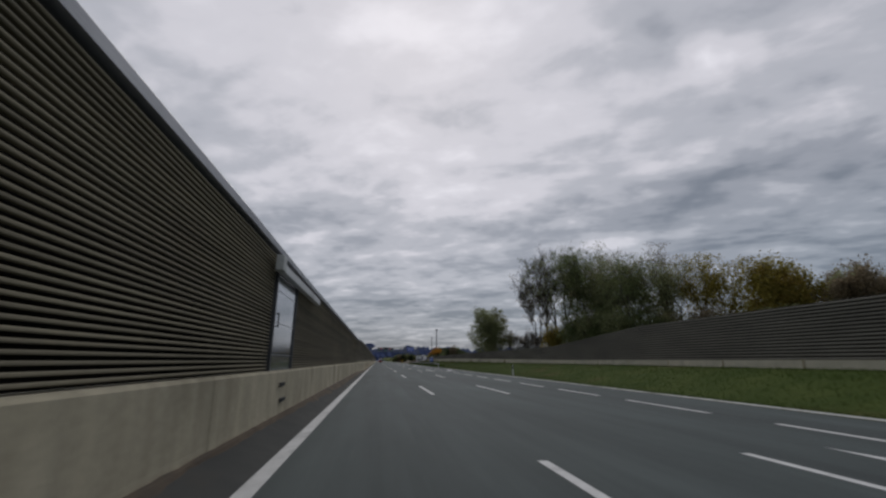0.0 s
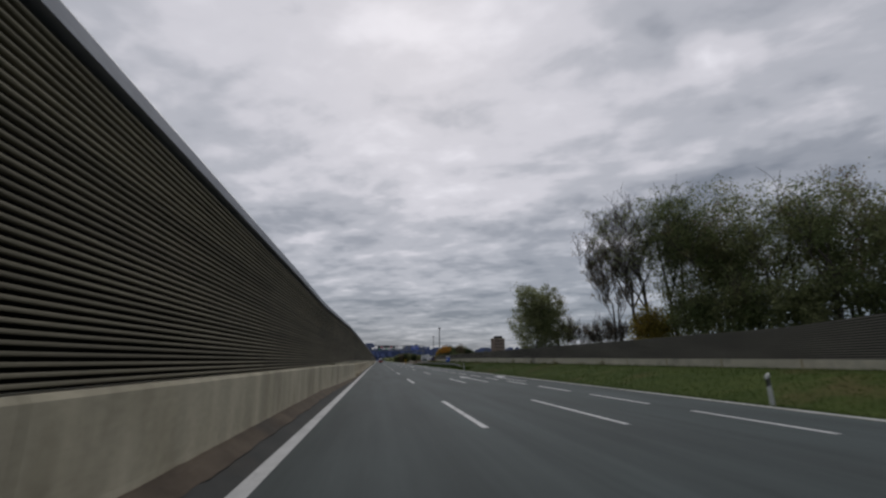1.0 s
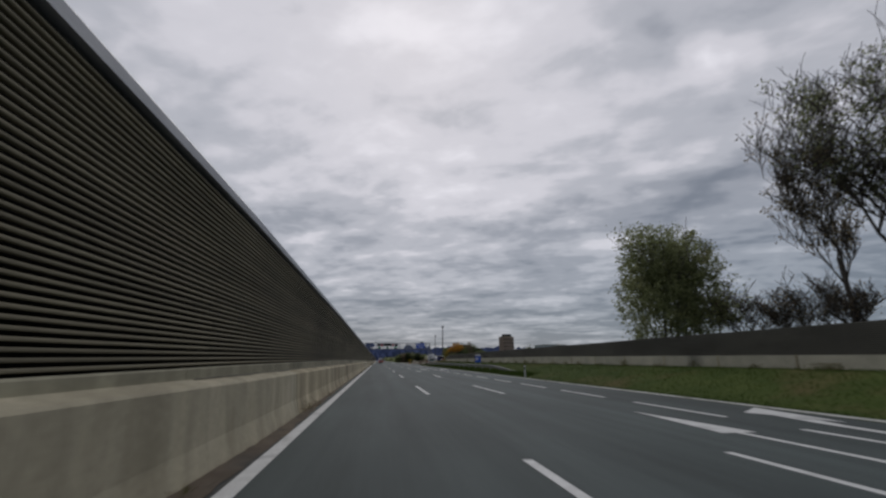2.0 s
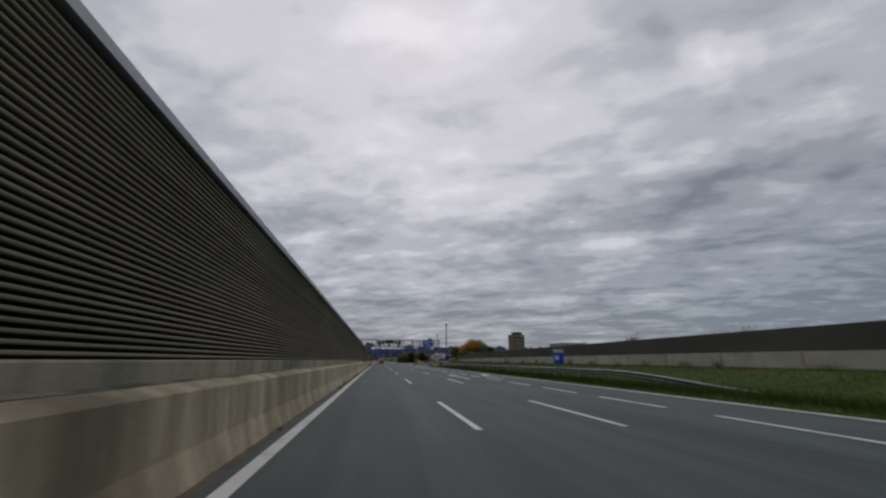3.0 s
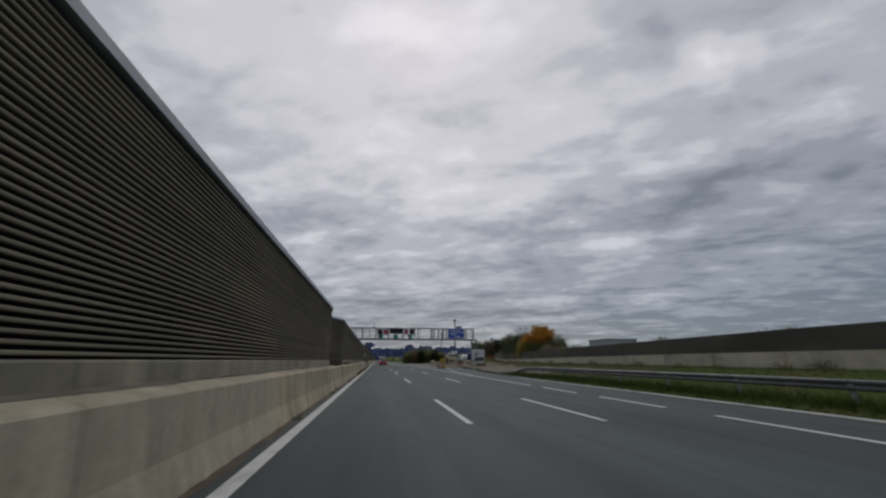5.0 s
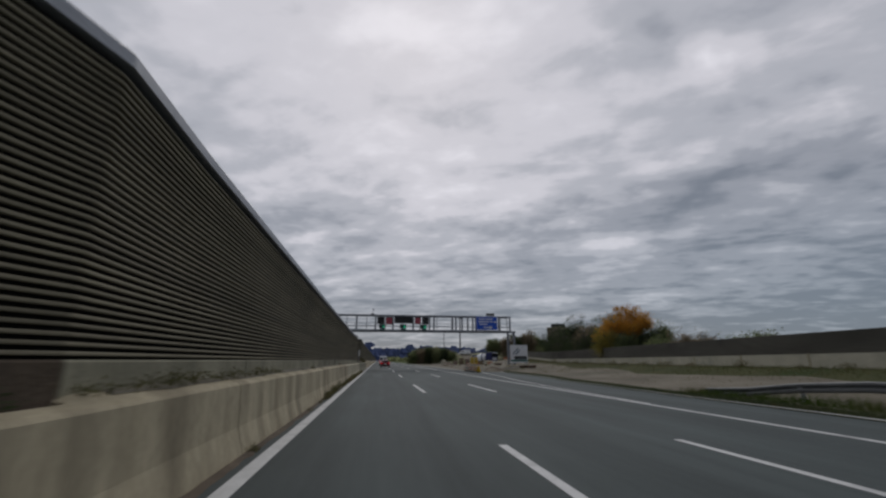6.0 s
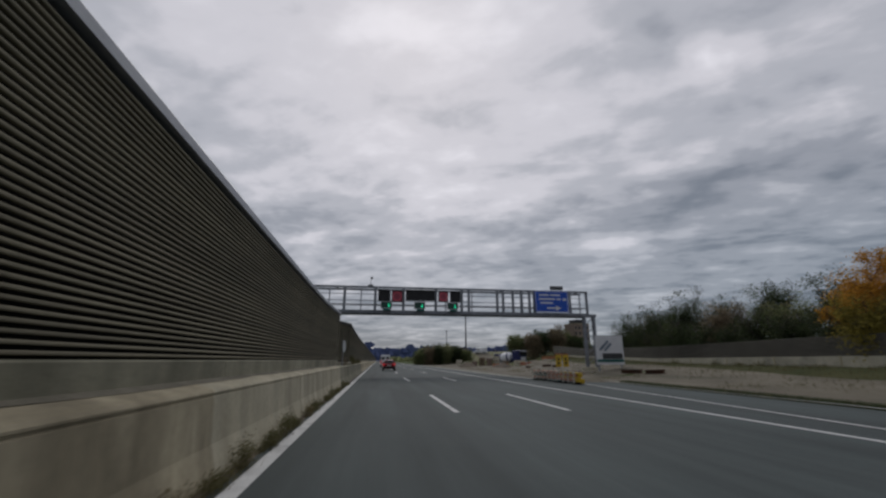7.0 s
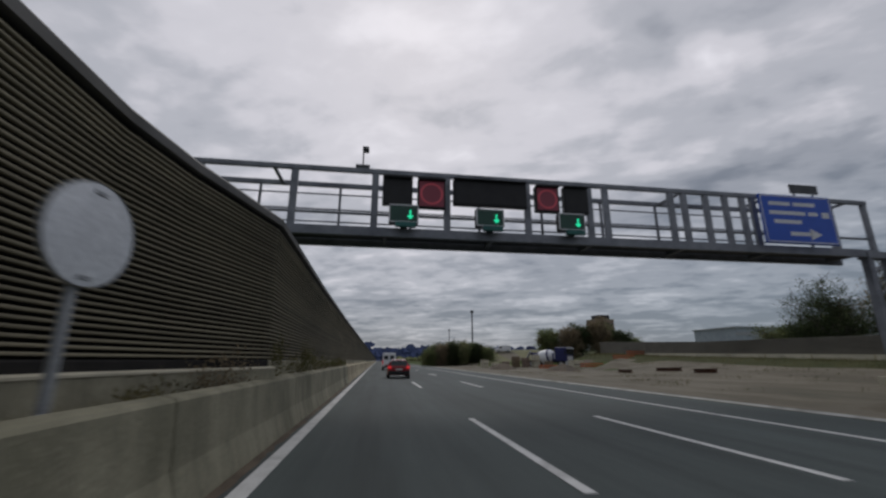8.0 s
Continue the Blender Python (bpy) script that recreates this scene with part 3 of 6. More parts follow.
def noise_wall(table, label, rows=36, span=24.0, far=None, gap=None, cap=None):
    """Slats before a dark absorber panel, with a metal cap. gap: a stretch of y left open for a gate."""
    w = thing("noise_wall", label, "noise wall", kind="structure")
    y0, y1 = table[0][0], table[-1][0]
    limit = far or y1
    pieces = [(y0, gap[0]), (gap[1], limit)] if gap else [(y0, limit)]
    for a, b in pieces:
        cuts = ys(a, b, span)
        for c, d in zip(cuts, cuts[1:]):
            for k in range(rows - 1):
                mesh_part("slat", *strip_along(table, c, d - 0.012, slat_ring(table, k, rows), 12), M_SLAT, w)
    if far:
        verts, faces = [], []
        for k in range(rows - 1):
            v, f = strip_along(table, far, y1, slat_ring(table, k, rows), 60)
            faces += [tuple(i + len(verts) for i in q) for q in f]
            verts += v
        tagged(mesh_part("slats", verts, faces, M_SLAT, w), kind="stuff")
    for a, b in ([(y0, gap[0]), (gap[1], y1)] if gap else [(y0, y1)]):
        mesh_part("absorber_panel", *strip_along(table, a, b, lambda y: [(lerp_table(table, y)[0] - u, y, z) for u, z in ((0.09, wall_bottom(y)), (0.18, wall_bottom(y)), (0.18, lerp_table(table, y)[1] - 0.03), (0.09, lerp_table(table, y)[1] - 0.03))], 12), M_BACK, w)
    mesh_part("cap", *strip_along(table, y0, y1, lambda y: [(lerp_table(table, y)[0] + u, y, lerp_table(table, y)[1] + z) for u, z in ((0.05, -0.065), (0.055, 0.05), (0.02, 0.095), (-0.2, 0.095), (-0.23, 0.05), (-0.23, -0.065))], 12), cap or M_CAP, w, "stained dark metal cap" if cap else "pale grey folded metal cap")
    return w


GATE = (8.8, 10.98)
noise_wall(WALL_A, "tall dark noise wall of weathered horizontal slats on a concrete barrier", gap=GATE)
noise_wall(WALL_BAY1, "slanting dark slatted noise wall of a recessed bay")
noise_wall(WALL_B, "tall dark noise wall of weathered horizontal slats on a concrete plinth", span=25)
noise_wall(WALL_BAY2, "slanting dark slatted noise wall behind a round sign", cap=M_CAP_WORN)
noise_wall(WALL_C, "tall dark noise wall of weathered slats running into the distance", span=21, far=260.5, cap=M_CAP_WORN)


def in_bay(y):
    """Whether the wall stands back at y, so that the barrier's back is free."""
    return 158.5 < y < 164.5 or 213.1 < y < 219.9


def barrier_ring(y, grooved=False):
    fx, fz, kx, kz, tx, tz, lx, lz, pz = lerp_table(BARRIER, y)
    back = lx - (0.02 if in_bay(y) else 0.25)
    joint = [(tx, y, tz - 0.085), (tx - 0.02, y, tz - 0.078), (tx - 0.02, y, tz - 0.058), (tx, y, tz - 0.05)] if grooved else []
    return [(fx, y, -0.1), (fx, y, fz), (kx, y, kz), *joint, (tx, y, tz - 0.03), (tx - 0.03, y, tz), (lx, y, lz), (back, y, lz), (back, y, -0.1)]


barrier = thing("concrete_barrier", "stained grey concrete safety barrier with a sloping foot", "barrier", kind="structure")
cuts = ys(-30, 282, 6.0)
for a, b in zip(cuts, cuts[1:]):
    j = random.uniform(-0.006, 0.006)
    el = mesh_part("barrier_element", *strip_along(BARRIER, a + 0.007, b - 0.007, lambda y: [(p[0] + j, p[1], p[2]) for p in barrier_ring(y, 176 < a < 207)], 6), M_CONC_NEW if b < 68 or 122 < a < 140 or 188 < a < 207 else M_PLINTH_DARKER if 207 < a < 240 else M_CONC, barrier)
    # the sloping foot takes a paler concrete than the face above it
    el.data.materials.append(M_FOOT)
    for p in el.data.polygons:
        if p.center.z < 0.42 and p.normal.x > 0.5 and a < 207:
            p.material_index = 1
mesh_part("barrier_run", *strip_along(BARRIER, 282, 900, barrier_ring, 80), M_CONC, barrier)

plinth = thing("plinth", "pale stained concrete plinth under the slatted noise wall", "plinth", kind="structure")
for tab, lo, hi in ((WALL_A, 50, 158.0), (PLINTH_B, 164.5, 212.6), (WALL_C, 220.0, 300), (WALL_BAY1, 159.0, 164.5), (WALL_BAY2, 213.5, 220.0)):
    cuts = ys(lo, hi, 5.0)
    for a, b in zip(cuts, cuts[1:]):
        def ring(y):
            z = lerp_table(BARRIER, y)
            return [(lerp_table(tab, y)[0] + u, y, zz) for u, zz in ((0.03, z[7] - 0.25), (0.03, z[8] - 0.02), (0.015, z[8]), (-0.3, z[8]), (-0.3, z[7] - 0.25))]
        # in the second bay a near-black block paints the shade of the gap
        mesh_part("plinth_block", *strip_along(tab, a + 0.01, b - 0.01, ring, 6), M_DIRT if tab is WALL_BAY1 else M_BACK if tab is WALL_BAY2 else M_PLINTH_DARKER if tab is PLINTH_B else M_PLINTH, plinth)
        # the face's shade against its pale top edge is put into two concretes
        if tab is WALL_BAY2:
            def ring(y):
                x, z = lerp_table(tab, y)[0], lerp_table(BARRIER, y)[7]
                return [(x + u, y, zz) for u, zz in ((0.16, z - 0.4), (0.16, 1.225), (0.03, 1.225), (0.03, z - 0.4))]
            mesh_part("back_barrier", *strip_along(tab, a + 0.01, b - 0.01, ring, 6), M_PLINTH, plinth)

            def ring(y):
                x = lerp_table(tab, y)[0]
                return [(x + u, y, zz) for u, zz in ((0.175, 1.226), (0.175, 1.25), (0.15, 1.27), (0.03, 1.27), (0.03, 1.226))]
            mesh_part("coping", *strip_along(tab, a + 0.01, b - 0.01, ring, 6), M_CONC_PALE, plinth, "pale concrete coping")

fill = thing("median_fill", "dusty earth and weeds behind the concrete barrier", "earth", kind="structure")
for a, b, level in ((158.55, 165.5, 0.95), (213.2, 220.2, 0.8)):
    verts, faces = [], []
    yy = ys(a, b, 0.4)
    for y in yy:
        for i in range(8):
            x = -2.08 - 1.17 * i / 7
            verts.append((x, y, level + 0.06 * noise.noise((x * 3, y * 1.2, 4))))
    faces = [(j * 8 + i, j * 8 + i + 1, (j + 1) * 8 + i + 1, (j + 1) * 8 + i) for j in range(len(yy) - 1) for i in range(7)]
    mesh_part("earth", verts, faces, M_DIRT, fill, smooth=True)

# dirt lying on the ledge behind the barrier's pale edge
verts, faces = [], []
yy = ys(60, 240, 0.6)
for y in yy:
    tx, tz, lx, lz = lerp_table(BARRIER, y)[4:8]
    w = max(0.02, 0.13 + 0.055 * smooth_step(172, 186, y) + 0.05 * (1 - smooth_step(140, 165, y)) + 0.06 * noise.noise((y * 0.5, 2, 0)) + 0.05 * noise.noise((y * 2.3, 8, 0)))
    for f in (w / (tx - 0.03 - lx), 0.75, 1.06):
        verts.append((tx - 0.03 + (lx - tx + 0.03) * f, y, tz + (lz - tz) * f + 0.006))
faces = [(j * 3 + i, j * 3 + i + 1, (j + 1) * 3 + i + 1, (j + 1) * 3 + i) for j in range(len(yy) - 1) for i in range(2) if not in_bay(yy[j]) and not in_bay(yy[j + 1])]
tagged(mesh_part("ledge_dirt", verts, faces, M_LEDGE_DIRT, smooth=True), "dirt and moss lying on the barrier ledge", "dirt", kind="structure")

# dirt along the barrier foot
verts, faces = [], []
yy = ys(-20, 240, 0.2)
for y in yy:
    w = 0.12 + 0.17 * smooth_step(5, 25, y) * (1 - smooth_step(60, 75, y)) + 0.07 * noise.noise((y * 0.8, 0, 0)) + 0.06 * noise.noise((y * 2.7, 3, 0)) + 0.04 * noise.noise((y * 7.1, 5, 0))
    fx, fz = lerp_table(BARRIER, y)[:2]
    verts += [(fx + w, y, fz * 0.45 + 0.003), (fx + w * 0.35, y, 0.02 + fz * 0.85), (fx + 0.02, y, fz + 0.035 + 0.02 * noise.noise((y * 3, 9, 0))), (fx - 0.04, y, fz - 0.01)]
faces = [(j * 4 + i, j * 4 + i + 1, (j + 1) * 4 + i + 1, (j + 1) * 4 + i) for j in range(len(yy) - 1) for i in range(3)]
tagged(mesh_part("dirt_verge", verts, faces, M_DIRT, smooth=True), "dark dirt washed up along the barrier foot", "dirt", kind="structure")


# the shoulder rises to the barrier where the drain slots are
verts, faces = [], []
yy = ys(-30, 66, 1.5)
for y in yy:
    fx, fz = lerp_table(BARRIER, y)[:2]
    verts += [(-1.62, y, 0.003), (-1.62 + (fx + 1.62) * 0.5, y, fz * 0.4 + 0.003), (fx - 0.05, y, fz + 0.004)]
faces = [(j * 3 + i, j * 3 + i + 1, (j + 1) * 3 + i + 1, (j + 1) * 3 + i) for j in range(len(yy) - 1) for i in range(2)]
tagged(mesh_part("shoulder", verts, faces, M_SHOULDER, smooth=True), "dark dusty asphalt shoulder rising to the barrier", "shoulder", kind="structure")


# emergency gate in the noise wall
def emergency_gate():
    x = -2.24
    g = thing("emergency_gate", "brushed metal emergency gate hung in the slatted noise wall", "gate", (x, 9.89, 1.18))
    a, b = GATE[0] - 9.89, GATE[1] - 9.89
    box_part("gate_leaf", -0.06, 0.0, a + 0.06, b - 0.06, 0.0, 1.93, M_GATE, g, "pale brushed metal leaf", 0.008)
    box_part("gate_post", -0.14, 0.03, a - 0.02, a + 0.06, 0.0, 2.28, M_STEEL_DARK, g)
    box_part("gate_post", -0.14, 0.03, b - 0.06, b + 0.02, 0.0, 2.28, M_STEEL_DARK, g)
    r = box_part("slide_rail", 0.06, 0.2, a - 0.45, b + 2.9, 1.90, 2.07, M_WHITE, g, "pale grey sliding rail cover", 0.012)
    box_part("rail_end_box", -0.02, 0.13, -0.14, 0.14, -0.15, 0.15, M_GREY_PANEL, r, "", 0.02).location = (0.12, a - 0.5, 2.02)
    h = bmesh.new()
    add_tube(h, (0.05, a + 0.25, 0.85), (0.05, a + 0.25, 1.15), 0.014)
    add_tube(h, (-0.01, a + 0.25, 0.87), (0.05, a + 0.25, 0.87), 0.012)
    add_tube(h, (-0.01, a + 0.25, 1.13), (0.05, a + 0.25, 1.13), 0.012)
    part("handle", h, M_STEEL_DARK, g)
    for z in (0.3, 0.95, 1.6):
        box_part("seam", 0.0, 0.004, a + 0.08, b - 0.08, z, z + 0.012, M_STEEL, g)
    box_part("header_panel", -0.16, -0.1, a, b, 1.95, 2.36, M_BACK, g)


emergency_gate()
for y, z in ((9.86, 0.88), (10.0, 0.56)):
    s = thing("drain_slot", "dark rectangular slot in the concrete barrier face", "drain slot", (-2.165, y, z - 0.04), group="barrier slots")
    box_part("slot_frame", 0.0, 0.016, -0.26, 0.26, 0.0, 0.085, M_STEEL_DARK, s, "", 0.004)
    # no hole is cut: a black plate paints the slot's dark inside
    box_part("slot_recess", 0.016, 0.021, -0.23, 0.23, 0.015, 0.07, M_BLACK, s)


# round sign seen from behind in the recess
def round_sign():
    s = thing("round_sign", "back of a round pale grey traffic sign on a post", "traffic sign", (-2.18, 214.73, 0.8), 80)
    bm = bmesh.new()
    bmesh.ops.create_cone(bm, cap_ends=True, segments=40, radius1=0.38, radius2=0.38, depth=0.03, matrix=pose(0, 0, 1.46, 90, 0, 0))
    part("disc", bm, M_ALU, s)
    bm = bmesh.new()
    add_tube(bm, (0, 0.06, 0), (0, 0.06, 1.8), 0.038, seg=12)
    part("post", bm, M_STEEL, s)
    for z in (1.25, 1.65):
        box_part("clamp", -0.26, 0.26, 0.016, 0.06, z - 0.02, z + 0.02, M_STEEL, s)
    for z in (1.14, 1.77):
        box_part("bracket", -0.05, 0.05, -0.028, -0.015, z - 0.014, z + 0.014, M_STEEL, s)
    bm = bmesh.new()
    bmesh.ops.create_cone(bm, cap_ends=False, segments=40, radius1=0.385, radius2=0.385, depth=0.045, matrix=pose(0, 0, 1.46, 90, 0, 0))
    part("rim", bm, M_STEEL, s)


round_sign()


# ---- gantry over the road ----
def gantry():
    Y = 225.7
    g = thing("sign_gantry", "grey galvanised steel gantry bridge spanning the motorway", "gantry", (0, Y, 0))
    x0, x1 = -9.5, 20.9
    for name, y, z0, z1, w in (("lower_beam", 0.0, 5.6, 5.93, 0.16), ("lower_beam", 1.5, 5.6, 5.93, 0.16), ("upper_beam", 0.0, 7.98, 8.16, 0.14), ("upper_beam", 1.5, 7.98, 8.16, 0.14)):
        box_part(name, x0, x1, y, y + w, z0, z1, M_GANTRY, g, "", 0.015)
    for x in (-9.4, -6.4, -3.25, -0.42, 2.22, 5.32, 7.85, 8.55, 11.4, 12.0, 13.0, 13.9, 14.7, 15.2, 18.95, 20.75):
        box_part("upright", x - 0.12, x + 0.12, 0.02, 0.14, 5.93, 7.98, M_GANTRY, g)
    for x in (-7.9, -4.8, -1.8, 1.0, 3.8, 6.5, 9.2, 11.8, 14.3, 16.9, 19.6, 20.75):
        box_part("upright", x - 0.045, x + 0.045, 1.55, 1.63, 5.93, 7.98, M_GANTRY, g)
    for x in (-8, -4, 0, 4, 8, 12, 16, 20):
        box_part("cross_member", x - 0.06, x + 0.06, 0.16, 1.5, 5.7, 5.85, M_GANTRY, g)
        box_part("cross_member", x - 0.05, x + 0.05, 0.14, 1.5, 8.02, 8.12, M_GANTRY, g)
    for z in (6.5, 7.0, 7.62):
        bm = bmesh.new()
        add_tube(bm, (x0, 1.42, z), (x1, 1.42, z), 0.032)
        part("handrail", bm, M_GANTRY, g)
    bm = bmesh.new()
    add_tube(bm, (x0, 0.2, 6.46), (x1, 0.2, 6.46), 0.055)
    part("cable_duct", bm, M_GANTRY, g)
    box_part("walkway", x0, x1, 0.2, 1.45, 5.86, 5.91, M_STEEL_DARK, g, "dark grating walkway")
    for x in (20.35, 21.35):
        base = 0.4
        bm = bmesh.new()
        add_box(bm, x - 0.14, x + 0.14, 0.0, 0.3, base, 5.75, 0.02)
        part("leg", bm, M_GANTRY, g)
        box_part("leg_base", x - 0.4, x + 0.4, -0.3, 0.6, base - 0.6, base + 0.35, M_CONC_PALE, g, "", 0.03)
    bm = bmesh.new()
    for i in range(5):
        z = 0.9 + i * 0.95
        add_tube(bm, (20.4, 0.15, z), (21.3, 0.15, z + 0.9), 0.04)
        add_tube(bm, (20.4, 0.15, z + 0.9), (21.3, 0.15, z + 0.9), 0.035)
    part("leg_bracing", bm, M_GANTRY, g)
    box_part("leg_head", 20.2, 21.6, -0.05, 0.4, 5.55, 5.85, M_GANTRY, g, "", 0.02)
    for x in (-8.9, -7.9):
        box_part("leg", x - 0.14, x + 0.14, 0.0, 0.3, -0.06, 5.65, M_GANTRY, g)
    # camera mast on the top chord
    bm = bmesh.new()
    add_tube(bm, (-0.9, 0.1, 8.1), (-0.9, 0.1, 9.05), 0.025)
    add_box(bm, -1.15, -0.65, 0.0, 0.2, 8.16, 8.3)
    add_box(bm, -0.93, -0.7, -0.05, 0.2, 8.86, 9.02, 0.02)
    part("camera_mast", bm, M_STEEL_DARK, g)
    return g


gantry()


def panel_sign(name, label, x0, x1, z0, z1, face, rings=(), rim=0.06):
    y = 225.7 - 0.24
    s = thing(name, label, "display sign", ((x0 + x1) / 2, y, z0), group="gantry displays")
    w, h = (x1 - x0) / 2, z1 - z0
    box_part("housing", -w, w, 0.0, 0.23, 0, h, M_BLACK, s, "", 0.02)
    box_part("display_face", -w + rim, w - rim, -0.012, 0.0, rim, h - rim, face, s)
    box_part("visor", -w, w, -0.14, 0.0, h - 0.02, h + 0.015, M_BLACK, s)
    for r in rings:
        bm = bmesh.new()
        n = 40
        for i in range(n):
            a = 2 * math.pi * i / n
            q = [bm.verts.new((k * math.cos(b), -0.02, h / 2 + k * math.sin(b))) for k, b in ((r - 0.03, a), (r + 0.03, a), (r + 0.03, a + 2 * math.pi / n), (r - 0.03, a + 2 * math.pi / n))]
            bm.faces.new(q)
        bmesh.ops.remove_doubles(bm, verts=bm.verts, dist=0.001)
        part("led_ring", bm, M_LEDRED, s, "dim red ring of lamps")
    return s


panel_sign("matrix_display", "unlit black matrix display panel on the gantry", -0.15, 0.92, 6.72, 7.75, M_BLACK)
panel_sign("speed_display", "dark maroon speed display with a red lamp ring", 1.1, 2.12, 6.66, 7.74, M_MAROON, (0.38,))
panel_sign("matrix_display", "wide unlit black matrix display panel on the gantry", 2.42, 5.2, 6.85, 7.84, M_BLACK)
panel_sign("speed_display", "dark maroon speed display with a red lamp ring", 5.55, 6.48, 6.76, 7.76, M_MAROON, (0.35,))
panel_sign("matrix_display", "unlit black matrix display panel on the gantry", 6.68, 7.66, 6.76, 7.8, M_BLACK)


def lane_signal(x):
    s = thing("lane_signal", "lane signal box with a lit green arrow", "lane signal", (x, 225.7 - 0.3, 5.93), group="lane signals")
    box_part("housing", -0.52, 0.52, 0.0, 0.28, 0.12, 0.78, M_BLACK, s, "", 0.02)
    for a in ((-0.52, 0.52, 0.74, 0.78), (-0.52, 0.52, 0.12, 0.16), (-0.52, -0.48, 0.12, 0.78), (0.48, 0.52, 0.12, 0.78)):
        box_part("white_border", a[0], a[1], -0.02, 0.0, a[2], a[3], M_SIGNWHITE, s)
    bm = bmesh.new()
    add_box(bm, 0.20, 0.26, -0.02, -0.005, 0.36, 0.58)
    add_box(bm, 0.13, 0.33, -0.02, -0.005, 0.32, 0.38)
    add_box(bm, 0.18, 0.28, -0.02, -0.005, 0.26, 0.32)
    # the arrow lamps' green glow is painted into the display face and hood
    box_part("display_face", -0.47, 0.47, -0.006, 0.0, 0.17, 0.73, M_SIGNGREEN, s, "display face painted with the lamps' green glow")
    part("green_arrow", bm, M_LEDGREEN, s, "lit green arrow lamps")
    box_part("bracket", -0.12, 0.12, 0.05, 0.3, -0.05, 0.14, M_STEEL_DARK, s)
    box_part("hood", -0.3, 0.42, -0.16, 0.0, -0.08, 0.1, M_TEAL, s, "dark green lower box", 0.02)


for x in (0.62, 3.75, 6.9):
    lane_signal(x)


def direction_sign():
    y = 225.7 - 0.28
    s = thing("direction_sign", "large blue motorway direction sign with white arrow", "road sign", (16.9, y, 5.96))
    box_part("panel", -1.72, 1.72, 0.0, 0.08, 0.0, 2.1, M_BLUE, s, "", 0.02)
    for a in ((-1.68, 1.68, 2.02, 2.06), (-1.68, 1.68, 0.04, 0.08), (-1.68, -1.64, 0.04, 2.06), (1.64, 1.68, 0.04, 2.06)):
        box_part("border", a[0], a[1], -0.006, 0.0, a[2], a[3], M_SIGNWHITE, s)
    # lines of writing too small to read
    for z, a, b in ((1.62, -1.3, -0.3), (1.62, -0.15, 0.9), (1.22, -1.35, 0.35), (1.22, 0.5, 0.95), (0.84, -1.2, 0.1)):
        box_part("text_bar", a, b, -0.006, 0.0, z, z + 0.16, M_SIGNWHITE, s)
    bm = bmesh.new()
    add_box(bm, -0.55, 0.45, -0.007, 0.0, 0.33, 0.49)
    v = [bm.verts.new(p) for p in ((0.4, -0.007, 0.16), (0.95, -0.007, 0.41), (0.4, -0.007, 0.66))]
    bm.faces.new(v)
    part("arrow", bm, M_SIGNWHITE, s, "white arrow pointing to the exit")
    box_part("route_badge", 1.15, 1.5, -0.006, 0.0, 1.15, 1.4, M_SIGNWHITE, s)
    box_part("top_plate", -0.1, 1.25, 0.0, 0.06, 2.22, 2.62, M_STEEL_DARK, s, "small dark exit plate", 0.015)
    for x in (0.1, 1.0):
        box_part("plate_stay", x, x + 0.06, 0.06, 0.1, 1.9, 2.4, M_STEEL, s)


direction_sign()
# ---- beyond the verge: slatted wall on a concrete base ----
def verge_wall():
    w = thing("noise_wall", "low dark slatted noise wall on pale concrete panels", "noise wall", kind="structure")
    tab = [(-60, 3.85), (28, 3.8), (44, 2.86), (150, 2.78), (172, 2.66), (225, 2.66), (250, 3.2), (300, 5.3), (420, 7.0)]

    def base_z(y):
        return lerp_table([(-60, 1.38), (40, 1.40), (70, 1.6), (100, 1.78), (160, 1.76), (190, 1.62), (225, 1.56), (250, 2.05), (300, 2.95), (420, 4)], y)[0]
    cuts = ys(-60, 300, 4.5)
    for a, b in zip(cuts, cuts[1:]):
        def ring(y):
            x = bank_x(y)
            return [(x, y, 0.4), (x, y, base_z(y)), (x + 0.18, y, base_z(y)), (x + 0.18, y, 0.4)]
        mesh_part("base_panel", *strip_along(tab, a + 0.06, b - 0.06, ring, 5), M_CONC_PALE, w)
        x = bank_x(a)
        box_part("post", x - 0.02, x + 0.15, a - 0.055, a + 0.055, 0.4, base_z(a) + 0.02, M_CONC, w)
    rows = 16
    verts, faces = [], []
    for k in range(rows):
        def ring(y):
            x, t = bank_x(y) + 0.04, lerp_table(tab, y)[0]
            p = (t - base_z(y)) / rows
            z = base_z(y) + p * k
            return [(x + 0.05, y, z + p * 0.1), (x, y, z + p * 0.2), (x, y, z + p * 0.62), (x + 0.05, y, z + p * 0.72)]
        v, f = strip_along(tab, -60, 300, ring, 6)
        faces += [tuple(i + len(verts) for i in q) for q in f]
        verts += v
    tagged(mesh_part("slats", verts, faces, M_SLAT_GREY, w), kind="stuff")

    def ring(y):
        x, t = bank_x(y) + 0.085, lerp_table(tab, y)[0]
        return [(x, y, base_z(y) - 0.05), (x, y, t), (x + 0.07, y, t), (x + 0.07, y, base_z(y) - 0.05)]
    mesh_part("absorber_panel", *strip_along(tab, -60, 300, ring, 6), M_BACK, w)


verge_wall()


